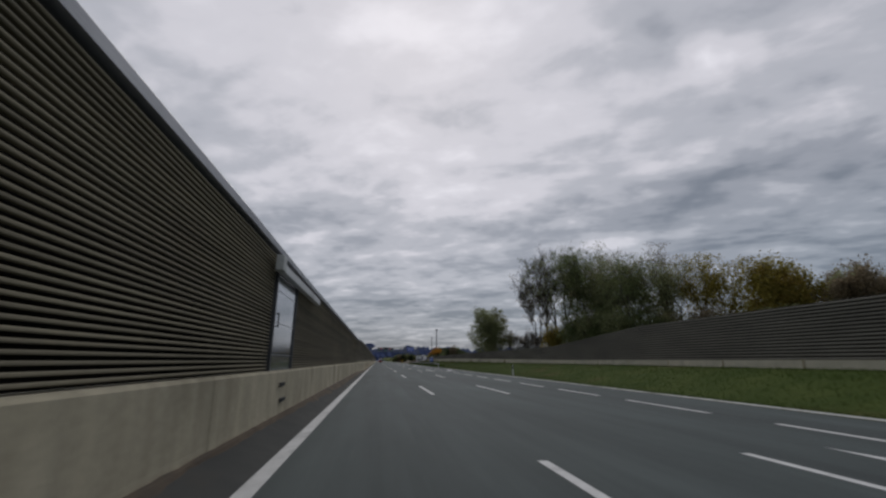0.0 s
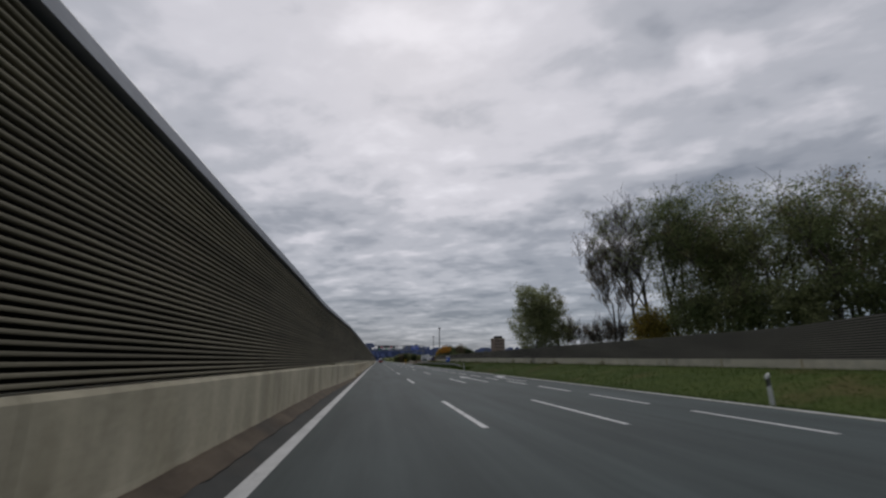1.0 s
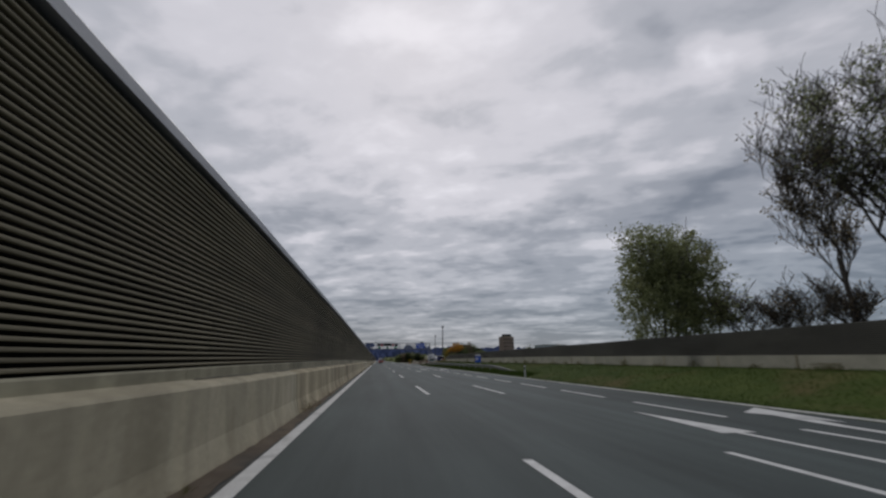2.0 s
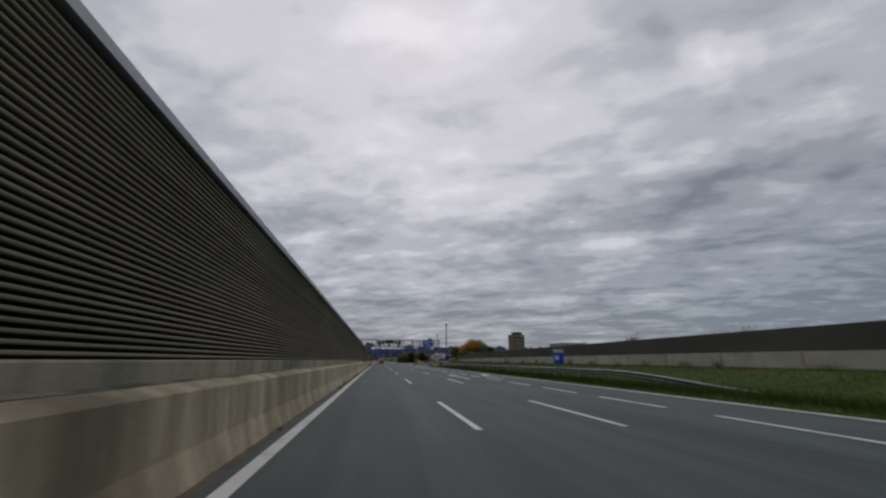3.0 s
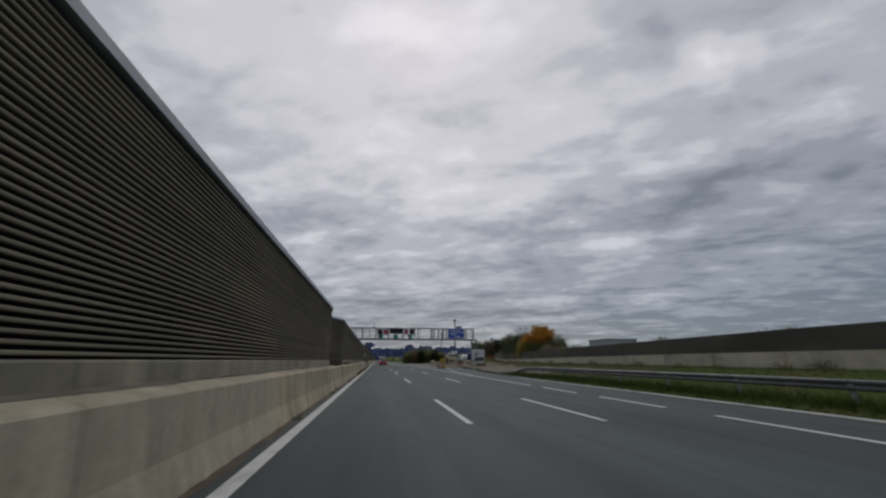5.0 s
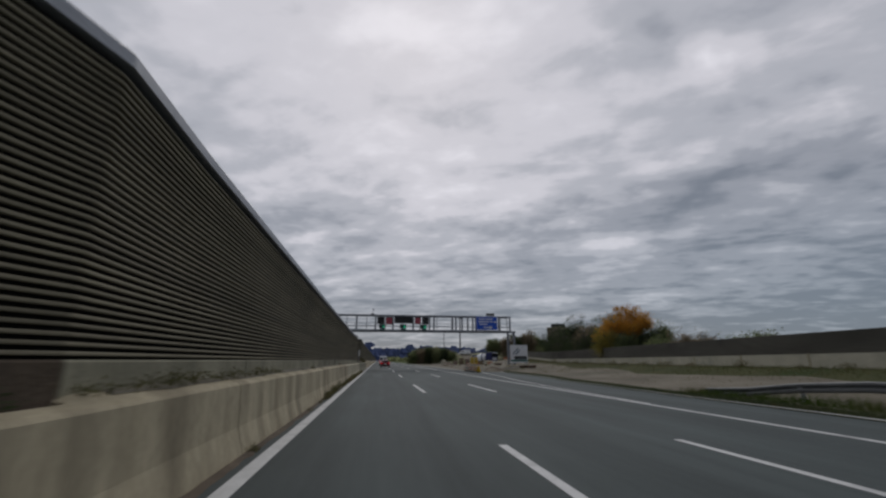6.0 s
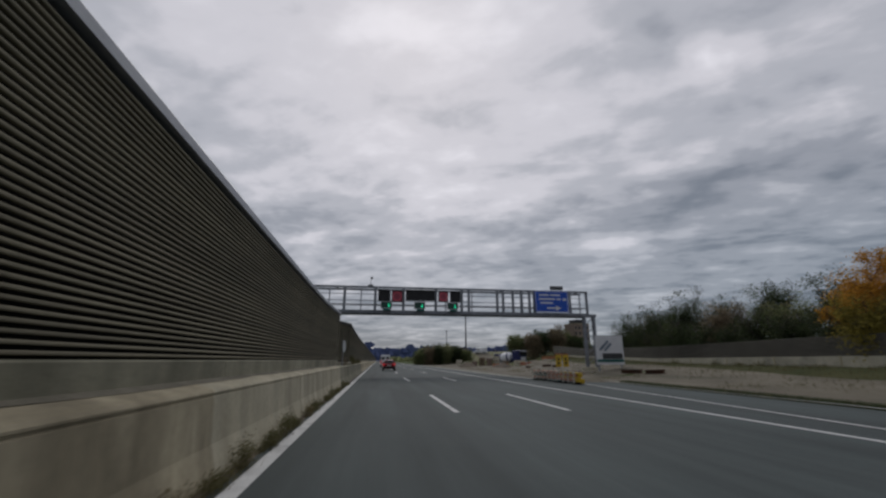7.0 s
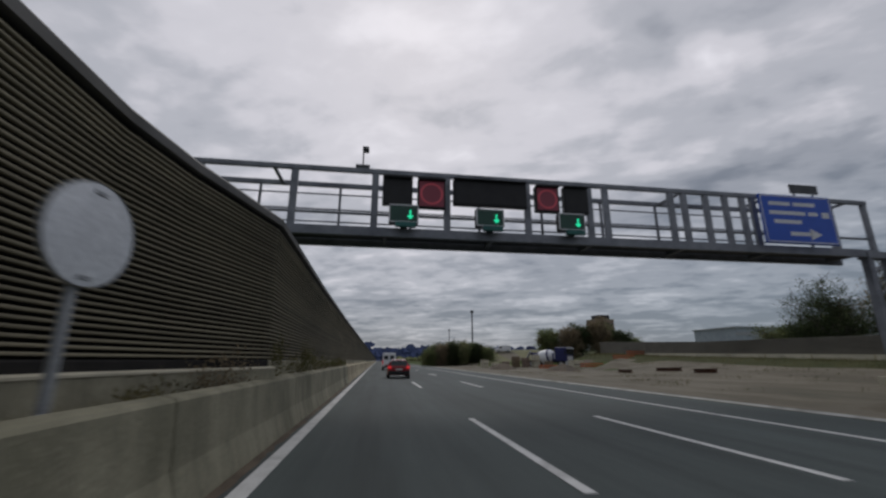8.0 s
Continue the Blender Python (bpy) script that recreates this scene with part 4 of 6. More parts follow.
# ---- delineator posts in the verge ----
def delineator_post(x, y):
    z = ground_z(x, y) - 0.02
    p = thing("delineator_post", "white plastic roadside post with a slanted black band", "delineator post", (x, y, z), 0, "delineator posts")

    def ring(h, tilt=0.0, grow=0.0):
        return [(u * (1 + grow), v * (1 + grow), h + tilt * u) for u, v in ((-0.06, -0.02), (0.0, -0.045), (0.06, -0.02), (0.05, 0.045), (-0.05, 0.045))]
    mesh_part("shaft", *loft([ring(-0.1), ring(0.98, 1.0)]), M_WHITE, p)
    mesh_part("black_band", *loft([ring(0.66, 1.0, 0.06), ring(0.88, 1.0, 0.06)]), M_BLACK, p)
    box_part("reflector", -0.018, 0.018, -0.056, -0.046, 0.68, 0.84, M_RIM, p)


for y in (39.4, 89.4):
    delineator_post(12.5, y)


# ---- guardrail on the verge ----
def guardrail(y0, y1):
    g = thing("guardrail", "weathered galvanised steel guardrail on posts in the grass", "guardrail", kind="structure")
    prof = [(0.0, 0.0), (0.05, 0.03), (0.055, 0.09), (0.0, 0.14), (0.0, 0.17), (0.055, 0.22), (0.05, 0.28), (0.0, 0.31)]

    def gx(y):
        return 13.55 + 0.5 * smooth_step(y0 + 14, y0, y)

    def top(y):
        return 0.78 - 0.72 * (1 - smooth_step(y0, y0 + 12, y)) - 0.5 * smooth_step(y1 - 6, y1, y)
    cuts = ys(y0, y1, 4.0)
    for a, b in zip(cuts, cuts[1:]):
        rings = []
        for y in (a, (a + b) / 2, b + 0.06):
            z = top(y) + ground_z(gx(y), y) * 0.5
            rings.append([(gx(y) - u, y, z - 0.31 + v) for u, v in prof] + [(gx(y) - u + 0.006, y, z - 0.31 + v) for u, v in reversed(prof)])
        mesh_part("rail_beam", *loft(rings), M_RAIL, g)
        z = top(a) + ground_z(gx(a), a) * 0.5
        box_part("rail_post", gx(a) + 0.02, gx(a) + 0.1, a - 0.05, a + 0.05, -0.2, z - 0.02, M_STEEL, g)
        box_part("spacer", gx(a) - 0.02, gx(a) + 0.04, a - 0.07, a + 0.07, z - 0.25, z - 0.06, M_STEEL, g)


guardrail(93, 177)


def info_sign():
    s = thing("info_sign", "small blue roadside sign with a white upper plate", "road sign", (13.95, 112.8, 0.0), -6)
    box_part("plate", -0.40, 0.40, 0.0, 0.03, 1.1, 1.95, M_BLUE, s, "", 0.01)
    box_part("upper_plate", -0.40, 0.40, 0.0, 0.03, 1.97, 2.2, M_WHITE, s, "pale upper plate", 0.01)
    box_part("symbol", -0.3, 0.02, -0.006, 0.0, 1.42, 1.72, M_SIGNWHITE, s)
    for x in (-0.3, 0.3):
        bm = bmesh.new()
        add_tube(bm, (x, 0.06, 0.0), (x, 0.06, 2.15), 0.03, seg=10)
        part("post", bm, M_STEEL, s)


info_sign()


# ---- roadworks by the gantry ----
def work_barrier(x, y, rz, first):
    b = thing("work_barrier", ("stacked yellow and orange roadworks boards with a yellow end", "stacked pale and orange roadworks boards with dark gaps", "stacked dark and pale roadworks boards on the gravel")[first], "barrier", (x, y, ground_z(x, y) + 0.02), rz, "roadworks barriers")
    rng = random.Random(first + 4)
    colours = ((M_BLACK, M_ORANGE, M_YELLOW, M_ORANGE, M_YELLOW), (M_TEAL, M_ORANGE, M_PALE, M_ORANGE, M_PALE), (M_BLACK, M_PALE, M_TEAL, M_BLACK, M_PALE))[first]
    for k, m in enumerate(colours):
        z = 0.06 + k * 0.135
        o, s, tilt = rng.uniform(-0.16, 0.16), rng.uniform(-0.07, 0.05), rng.uniform(-2.5, 2.5)
        p = box_part("board", -0.17, 0.17, -1.02, 1.02, 0.0, 0.075, m, b, "", 0.012)
        p.matrix_basis = pose(s, o, z, 0, 0, tilt)
        for u in (-0.66, 0.0, 0.66):
            box_part("stripe", -0.175, 0.175, u - 0.13, u + 0.13, 0.012, 0.079, M_ORANGE if m is M_PALE else M_PALE, p)
    for yy in (-0.75, 0.75):
        box_part("foot", -0.3, 0.3, yy - 0.1, yy + 0.1, 0.0, 0.055, M_BLACK, b, "", 0.015)
        box_part("stake", 0.20, 0.24, yy - 0.03, yy + 0.03, 0.0, 0.78, M_STEEL_DARK, b)
    if first == 0:
        for u, z, w in ((-0.16, 0.12, 0.24), (0.07, 0.06, 0.2), (-0.05, 0.42, 0.22)):
            box_part("end_cap", u - w / 2, u + w / 2, -1.34, -1.02, z, z + 0.26, M_YELLOW, b, "bright yellow end cap", 0.04)


for i, y in enumerate((211.6, 214.0, 216.2)):
    work_barrier(11.84 - 0.04 * i, y, (3, -2, 4)[i], i)


def beacon(x, y, side):
    b = thing("warning_plate", "yellow warning plate with a black arrow on a post", "warning sign", (x, y, ground_z(x, y) + 0.02), 0, "warning plates")
    box_part("plate", -0.19, 0.19, -0.02, 0.0, 0.98, 1.72, M_YELLOW, b, "", 0.01)
    bm = bmesh.new()
    for z in (1.12, 1.38):
        v = [bm.verts.new(p) for p in ((-0.12 * side, -0.026, z + 0.17), (0.0, -0.026, z + 0.17), (0.1 * side, -0.026, z + 0.08), (0.0, -0.026, z - 0.01), (-0.12 * side, -0.026, z - 0.01), (-0.02 * side, -0.026, z + 0.08))]
        bm.faces.new(v)
    part("chevrons", bm, M_BLACK, b)
    bm = bmesh.new()
    add_tube(bm, (0, 0.03, 0.05), (0, 0.03, 1.6), 0.025)
    part("post", bm, M_STEEL, b)
    box_part("foot", -0.2, 0.2, -0.1, 0.16, 0.0, 0.1, M_BLACK, b, "", 0.02)


beacon(11.62, 212.75, 1)
beacon(12.11, 212.75, -1)


def steel_beam(x, y, rz, length, m, label):
    """A beam lying on the gravel: two flanges and a web."""
    u, v = math.cos(math.radians(rz)) * length / 2, math.sin(math.radians(rz)) * length / 2
    za, zb = ground_z(x - u, y - v), ground_z(x + u, y + v)
    b = thing("beam", label, "beam", (x, y, max(ground_z(x, y), (za + zb) / 2) + 0.035), rz, "beams on the gravel")
    b.matrix_basis = pose(x, y, max(ground_z(x, y), (za + zb) / 2) + 0.035, 0, -math.degrees(math.atan2(zb - za, length)), rz)
    for name, z0, z1, w in (("flange", 0.0, 0.05, 0.16), ("web", 0.05, 0.23, 0.05), ("flange", 0.23, 0.28, 0.16)):
        box_part(name, -length / 2, length / 2, -w, w, z0, z1, m, b, "", 0.006)


steel_beam(20.15, 218.3, 104, 2.0, M_RUST, "rusty brown beam lying on the gravel")
steel_beam(20.4, 215.7, 101, 1.7, M_RUST, "rusty brown beam lying on the gravel")
steel_beam(22.64, 238.8, 91, 2.0, M_RUST, "rusty brown beam lying on the gravel")
steel_beam(23.4, 243.7, 89, 3.0, M_RUST, "rusty brown beam lying on the gravel")
steel_beam(22.3, 248.2, 82, 2.6, M_RUST, "rusty brown beam lying on the gravel")


def earth_mound(x, y, r, h, seed):
    """A low uneven heap of earth and rubble."""
    verts, faces = [], []
    n, m = 18, 6
    for j in range(m + 1):
        for k in range(n):
            a = 2 * math.pi * k / n
            f = j / m
            q = r * f * (1 + 0.25 * noise.noise((math.cos(a) * 1.5 + seed, math.sin(a) * 1.5, f)))
            z = h * (1 - f ** 1.4) * (1 + 0.35 * noise.noise((math.cos(a) * f * 3, math.sin(a) * f * 3, seed)))
            px, py = q * math.cos(a) * 0.8, q * math.sin(a) * 1.5
            verts.append((px, py, z + ground_z(x + px, y + py) - ground_z(x, y) - 0.03 * f))
    faces = [(j * n + k, j * n + (k + 1) % n, (j + 1) * n + (k + 1) % n, (j + 1) * n + k) for j in range(m) for k in range(n)]
    ob = mesh_part("earth_mound", verts, faces, M_DIRT if seed % 2 else M_GRAVEL, smooth=True)
    ob.location = (x, y, ground_z(x, y) + 0.03)
    tagged(ob, "low brown heap of earth and rubble at the roadworks", "earth mound", "earth mounds")


for i, (x, y, r, h) in enumerate(((14.6, 214.5, 1.3, 0.45), (16.2, 219.5, 1.6, 0.5), (14.0, 221.0, 1.0, 0.35), (22.5, 262, 2.2, 0.8), (27.5, 259, 2.6, 0.7), (19.0, 276, 2.5, 0.9), (31.0, 264, 2.0, 0.5), (35.5, 283, 2.2, 0.6))):
    earth_mound(x, y, r, h, i)


def service_board():
    b = thing("service_board", "large white board on posts beside the gantry leg", "board", (21.05, 222.8, ground_z(21.05, 222.8)))
    z = 0.45
    box_part("board", -1.35, 1.35, 0.0, 0.07, z, z + 2.6, M_SIGNWHITE, b, "", 0.01)
    box_part("lower_panel", -0.75, 1.2, -0.02, 0.0, z + 0.5, z + 1.0, M_STEEL_DARK, b, "dark lower panel")
    box_part("green_band", -1.3, 1.3, -0.02, 0.0, z + 0.22, z + 0.46, M_TEAL, b, "dull green band")
    for x0, zz, n in ((-1.0, 1.25, 5), (-0.55, 1.2, 4)):
        for i in range(n):
            box_part("arrow_mark", x0 + 0.17 * i, x0 + 0.17 * i + 0.24, -0.016, 0.0, z + zz + 0.17 * i, z + zz + 0.17 * i + 0.2, M_SLATE, b)
    for x in (-1.1, 1.1):
        box_part("post", x - 0.06, x + 0.06, 0.07, 0.19, -0.3, z + 2.2, M_STEEL, b)


service_board()


# ---- vehicles ----
def wheel(parent, x, y, r, w):
    bm = bmesh.new()
    bmesh.ops.create_cone(bm, cap_ends=True, segments=24, radius1=r, radius2=r, depth=w, matrix=pose(x, y, r, 0, 90, 0))
    t = part("tyre", bm, M_TYRE, parent, smooth=False)
    bm = bmesh.new()
    bmesh.ops.create_cone(bm, cap_ends=True, segments=18, radius1=r * 0.62, radius2=r * 0.62, depth=w + 0.02, matrix=pose(x, y, r, 0, 90, 0))
    part("rim", bm, M_RIM, t)


def car_ring(y, w, z0, z1, zb, shoulder, top):
    """Half-rounded section: sill, flank, shoulder, roof."""
    pts = [(w * 0.86, z0), (w, z0 + 0.12), (w * 1.0, zb - 0.08), (w * 0.975, zb), (top, z1 - 0.07), (top * 0.85, z1)]
    return [(x, y, z) for x, z in pts] + [(-x, y, z) for x, z in reversed(pts)]


def red_car(x, y):
    c = thing("car", "red compact hatchback with lit brake lights on the road", "car", (x, y, 0.0))
    # y = 0 at the rear bumper, forward along +y
    rings = [car_ring(0.0, 0.78, 0.34, 0.82, 0.78, 0, 0.70), car_ring(0.06, 0.86, 0.24, 0.98, 0.92, 0, 0.76), car_ring(0.35, 0.895, 0.22, 1.38, 0.95, 0, 0.60),
             car_ring(0.75, 0.90, 0.22, 1.45, 0.95, 0, 0.58), car_ring(1.7, 0.90, 0.22, 1.47, 0.94, 0, 0.58), car_ring(2.4, 0.90, 0.22, 1.38, 0.93, 0, 0.57),
             car_ring(3.1, 0.89, 0.22, 0.98, 0.92, 0, 0.66), car_ring(3.75, 0.86, 0.22, 0.88, 0.82, 0, 0.68), car_ring(4.05, 0.76, 0.28, 0.72, 0.66, 0, 0.62)]
    mesh_part("body", *loft(rings), M_REDPAINT, c, smooth=False)
    v, f = loft([[(0.68, 0.072, 0.98), (-0.68, 0.072, 0.98)], [(0.56, 0.34, 1.355), (-0.56, 0.34, 1.355)]], closed=False)
    mesh_part("rear_window", [(a, b - 0.03, d + 0.005) for a, b, d in v], f, M_GLASS, c)
    for s in (-1, 1):
        bm = bmesh.new()
        add_box(bm, s * 0.73 - 0.15, s * 0.73 + 0.13, -0.02, 0.1, 0.74, 0.95, 0.03)
        part("tail_light", bm, M_TAILRED, c, "lit red tail light")
        bm = bmesh.new()
        add_box(bm, s * 0.98 - 0.1, s * 0.98 + 0.08, 2.35, 2.5, 0.93, 1.05, 0.03)
        part("wing_mirror", bm, M_REDPAINT, c)
        vv = [(s * 0.885, 0.55, 0.97), (s * 0.885, 2.75, 0.97), (s * 0.62, 2.35, 1.33), (s * 0.62, 0.65, 1.38)]
        mesh_part("side_window", [(a + s * 0.015, b, d) for a, b, d in vv], [(0, 1, 2, 3)], M_GLASS, c)
    box_part("bumper", -0.84, 0.84, -0.07, 0.14, 0.28, 0.58, M_BLACK, c, "dark lower bumper", 0.04)
    box_part("number_plate", -0.26, 0.26, -0.03, 0.0, 0.64, 0.74, M_PLATE, c)
    box_part("brake_lamp", -0.2, 0.2, 0.26, 0.34, 1.37, 1.40, M_MAROON, c)
    bm = bmesh.new()
    add_tube(bm, (0.5, 0.02, 0.25), (0.5, 0.14, 0.25), 0.035)
    part("exhaust", bm, M_STEEL, c)
    for s in (-0.8, 0.8):
        wheel(c, s, 0.75, 0.31, 0.19)
        wheel(c, s, 3.25, 0.31, 0.19)


red_car(1.62, 246.0)


def white_van(x, y):
    c = thing("van", "white panel van seen from behind on the road", "van", (x, y, 0.0))
    rings = [car_ring(0.0, 0.94, 0.4, 2.38, 1.2, 0, 0.88), car_ring(0.1, 0.98, 0.32, 2.46, 1.2, 0, 0.92), car_ring(3.6, 0.98, 0.32, 2.48, 1.2, 0, 0.90), car_ring(4.3, 0.97, 0.32, 2.1, 1.2, 0, 0.84),
             car_ring(4.8, 0.95, 0.32, 1.35, 1.2, 0, 0.82), car_ring(5.3, 0.88, 0.36, 1.05, 0.95, 0, 0.78)]
    mesh_part("body", *loft(rings), M_VANPAINT, c)
    box_part("door_seam", -0.012, 0.012, -0.012, 0.0, 0.5, 2.3, M_BLACK, c)
    for s in (-1, 1):
        box_part("rear_window", s * 0.44 - 0.3, s * 0.44 + 0.3, -0.014, 0.0, 1.5, 2.05, M_GLASS, c)
        box_part("tail_light", s * 0.9 - 0.06, s * 0.9 + 0.05, -0.02, 0.04, 0.85, 1.35, M_TAILRED, c)
        box_part("wing_mirror", s * 1.1 - 0.1, s * 1.1 + 0.1, 4.2, 4.35, 1.25, 1.6, M_BLACK, c, "", 0.03)
        wheel(c, s * 0.86, 0.95, 0.35, 0.22)
        wheel(c, s * 0.86, 4.3, 0.35, 0.22)
    box_part("bumper", -0.95, 0.95, -0.08, 0.1, 0.35, 0.58, M_BLACK, c, "", 0.03)
    box_part("number_plate", -0.26, 0.26, -0.1, -0.08, 0.42, 0.53, M_PLATE, c)


white_van(1.6, 275.0)


def mixer_truck(x, y, rz):
    z = ground_z(x, y)
    c = thing("concrete_mixer_truck", "navy concrete mixer truck with a pale drum on the site", "truck", (x, y, z), rz)
    c.matrix_basis = pose(x, y, z, 0, 0, rz) @ Matrix.Scale(1.22, 4)
    bm = bmesh.new()
    add_box(bm, -1.2, 1.2, -2.1, -0.2, 0.85, 2.9, 0.16)
    part("cab", bm, M_NAVY, c, "navy blue cab")
    box_part("windscreen", -1.05, 1.05, -2.13, -2.09, 1.85, 2.65, M_GLASS, c, "", 0.01)
    box_part("grille", -0.8, 0.8, -2.13, -2.09, 1.05, 1.6, M_WHITE, c, "pale grille panel", 0.01)
    box_part("bumper", -1.2, 1.2, -2.2, -1.9, 0.42, 0.85, M_WHITE, c, "pale bumper", 0.05)
    box_part("sun_visor", -1.05, 1.05, -2.3, -2.05, 2.68, 2.8, M_WHITE, c, "", 0.02)
    box_part("chassis", -0.5, 0.5, -1.9, 5.0, 0.62, 0.9, M_BLACK, c)
    # the drum leans up to its mouth at the back
    prof = [(0.0, 0.35), (0.15, 0.62), (0.7, 1.02), (1.7, 1.18), (2.6, 1.1), (3.6, 0.72), (4.1, 0.5), (4.15, 0.42)]
    m = pose(0, 0.35, 1.75, -12, 0, 0)
    rings = [[tuple(m @ Vector((r * math.cos(2 * math.pi * k / 24), u, r * math.sin(2 * math.pi * k / 24)))) for k in range(24)] for u, r in prof]
    drum = mesh_part("drum", *loft(rings), M_VANPAINT, c, "pale mixing drum", smooth=True)
    for u, r in ((0.85, 1.09), (2.5, 1.13)):
        band = [[tuple(m @ Vector(((r + e) * math.cos(2 * math.pi * k / 24), v, (r + e) * math.sin(2 * math.pi * k / 24)))) for k in range(24)] for v, e in ((u - 0.14, 0.0), (u - 0.12, 0.05), (u + 0.12, 0.05), (u + 0.14, 0.0))]
        mesh_part("band", *loft(band), M_NAVY, drum, "navy band", smooth=False)
    box_part("drum_stand", -0.75, 0.75, 0.15, 0.45, 0.9, 2.1, M_NAVY, c, "", 0.03)
    box_part("drum_stand", -0.75, 0.75, 3.9, 4.2, 0.9, 2.2, M_NAVY, c, "", 0.03)
    box_part("water_tank", -0.9, 0.9, -0.15, 0.15, 1.2, 2.2, M_WHITE, c, "pale water tank", 0.08)
    bm = bmesh.new()
    add_box(bm, -0.55, 0.55, 4.3, 4.9, 2.75, 3.2, 0.04)
    part("hopper", bm, M_NAVY, c)
    bm = bmesh.new()
    add_tube(bm, (0.0, 4.7, 2.3), (0.35, 5.6, 1.35), 0.22, 0.16, 10)
    part("chute", bm, M_STEEL, c)
    for s in (-1, 1):
        for yy in (-1.15, 2.6, 3.9):
            wheel(c, s * 1.0, yy, 0.5, 0.35)
        box_part("headlight", s * 0.95 - 0.18, s * 0.95 + 0.18, -2.24, -2.2, 0.55, 0.75, M_RIM, c)
        box_part("mirror", s * 1.36 - 0.08, s * 1.36 + 0.08, -2.05, -1.95, 1.8, 2.5, M_BLACK, c)
        box_part("mudguard", s * 1.0 - 0.2, s * 1.0 + 0.2, 1.95, 4.5, 1.05, 1.1, M_BLACK, c)


mixer_truck(33.2, 288.0, 38)


def pallet_stack(x, y, rz, w, tiers, m, label, seed):
    """Building blocks in courses on wooden pallets, set one on another."""
    rng = random.Random(seed)
    b = thing("pallet_stack", label, "pallets", (x, y, ground_z(x, y)), rz, "stacked pallets")
    z = 0.0
    for k in range(tiers):
        pallet = box_part("pallet", -w / 2, w / 2, -0.55, 0.55, z + 0.1, z + 0.14, M_WOOD, b, "weathered wooden pallet")
        for u in (-w / 2 + 0.06, 0.0, w / 2 - 0.06):
            box_part("bearer", u - 0.05, u + 0.05, -0.55, 0.55, z, z + 0.098, M_WOOD, pallet)
        z += 0.142
        for c in range(4 if k < tiers - 1 else rng.choice((2, 3, 4))):
            o, e = rng.uniform(-0.03, 0.03), rng.uniform(0.0, 0.06)
            box_part("course", -w / 2 + 0.04 + o, w / 2 - 0.04 - e + o, -0.5, 0.5, z, z + 0.235, m, b, "", 0.015)
            z += 0.24


for i, (x, y, w, tiers, m) in enumerate(((23.2, 288.0, 1.2, 1, M_BRICK), (24.9, 287.4, 1.3, 2, M_WOOD), (26.5, 286.6, 1.2, 2, M_BRICK), (28.0, 285.6, 1.3, 2, M_CONC_PALE), (21.6, 289.5, 1.3, 1, M_CONC_PALE), (29.9, 284.2, 1.2, 1, M_WOOD))):
    pallet_stack(x, y, 9 + 5 * (i % 3), w, tiers, m, "pale concrete blocks stacked on wooden pallets" if m is M_CONC_PALE else "reddish-brown bricks stacked on wooden pallets" if m is M_BRICK else "brown timber stacked on wooden pallets", 5 + i)


def parked_van(x, y):
    z = ground_z(x, y)
    c = thing("van", "small white delivery van on the grassy embankment road", "van", (x, y, z), 70)
    rings = [car_ring(0.0, 0.85, 0.35, 1.8, 1.0, 0, 0.8), car_ring(2.4, 0.88, 0.3, 1.85, 1.0, 0, 0.8), car_ring(3.1, 0.86, 0.3, 1.5, 1.0, 0, 0.74), car_ring(3.6, 0.84, 0.3, 1.02, 0.9, 0, 0.74), car_ring(4.2, 0.78, 0.35, 0.9, 0.8, 0, 0.7)]
    mesh_part("body", *loft(rings), M_VANPAINT, c)
    for s in (-1, 1):
        box_part("side_window", s * 0.86 - 0.02, s * 0.86 + 0.02, 2.3, 3.0, 1.1, 1.5, M_GLASS, c)
        wheel(c, s * 0.78, 0.8, 0.31, 0.2)
        wheel(c, s * 0.78, 3.3, 0.31, 0.2)


parked_van(35.2, 322.5)


def site_block(x, y, w, d, h, m, label, name="concrete_block", rz=0):
    b = thing(name, label, "block", (x, y, ground_z(x, y)), rz, "site clutter")
    box_part("block", -w / 2, w / 2, -d / 2, d / 2, 0.0, h, m, b, "", 0.06)
    box_part("lifting_groove", -w / 2 + 0.1, w / 2 - 0.1, -d / 2 - 0.005, -d / 2, h * 0.45, h * 0.55, M_STEEL_DARK, b)


for x, y, w, h, m in ((28.9, 271.5, 2.0, 1.2, M_CONC_PALE), (30.9, 275.2, 1.6, 1.0, M_WHITE), (20.2, 292, 1.2, 1.4, M_CONC_PALE)):
    site_block(x, y, w, 1.2, h, m, "pale concrete block standing on the gravel site", rz=12)


def site_fence(x, y, rz):
    b = thing("site_fence", "faded orange plank fence lying low on gravel", "fence", (x, y, ground_z(x, y)), rz, "site fences")
    for k in range(2):
        box_part("plank", -1.6, 1.6, -0.03, 0.03, 0.12 + 0.3 * k, 0.3 + 0.3 * k, M_ORANGE, b)
    for s in (-1.5, 0, 1.5):
        box_part("stake", s - 0.04, s + 0.04, 0.03, 0.1, 0.0, 0.62, M_STEEL_DARK, b)


for i, (x, y) in enumerate(((29.5, 268), (33.2, 266), (37.0, 269), (25.0, 272))):
    site_fence(x, y, 8 * (i % 3) - 8)


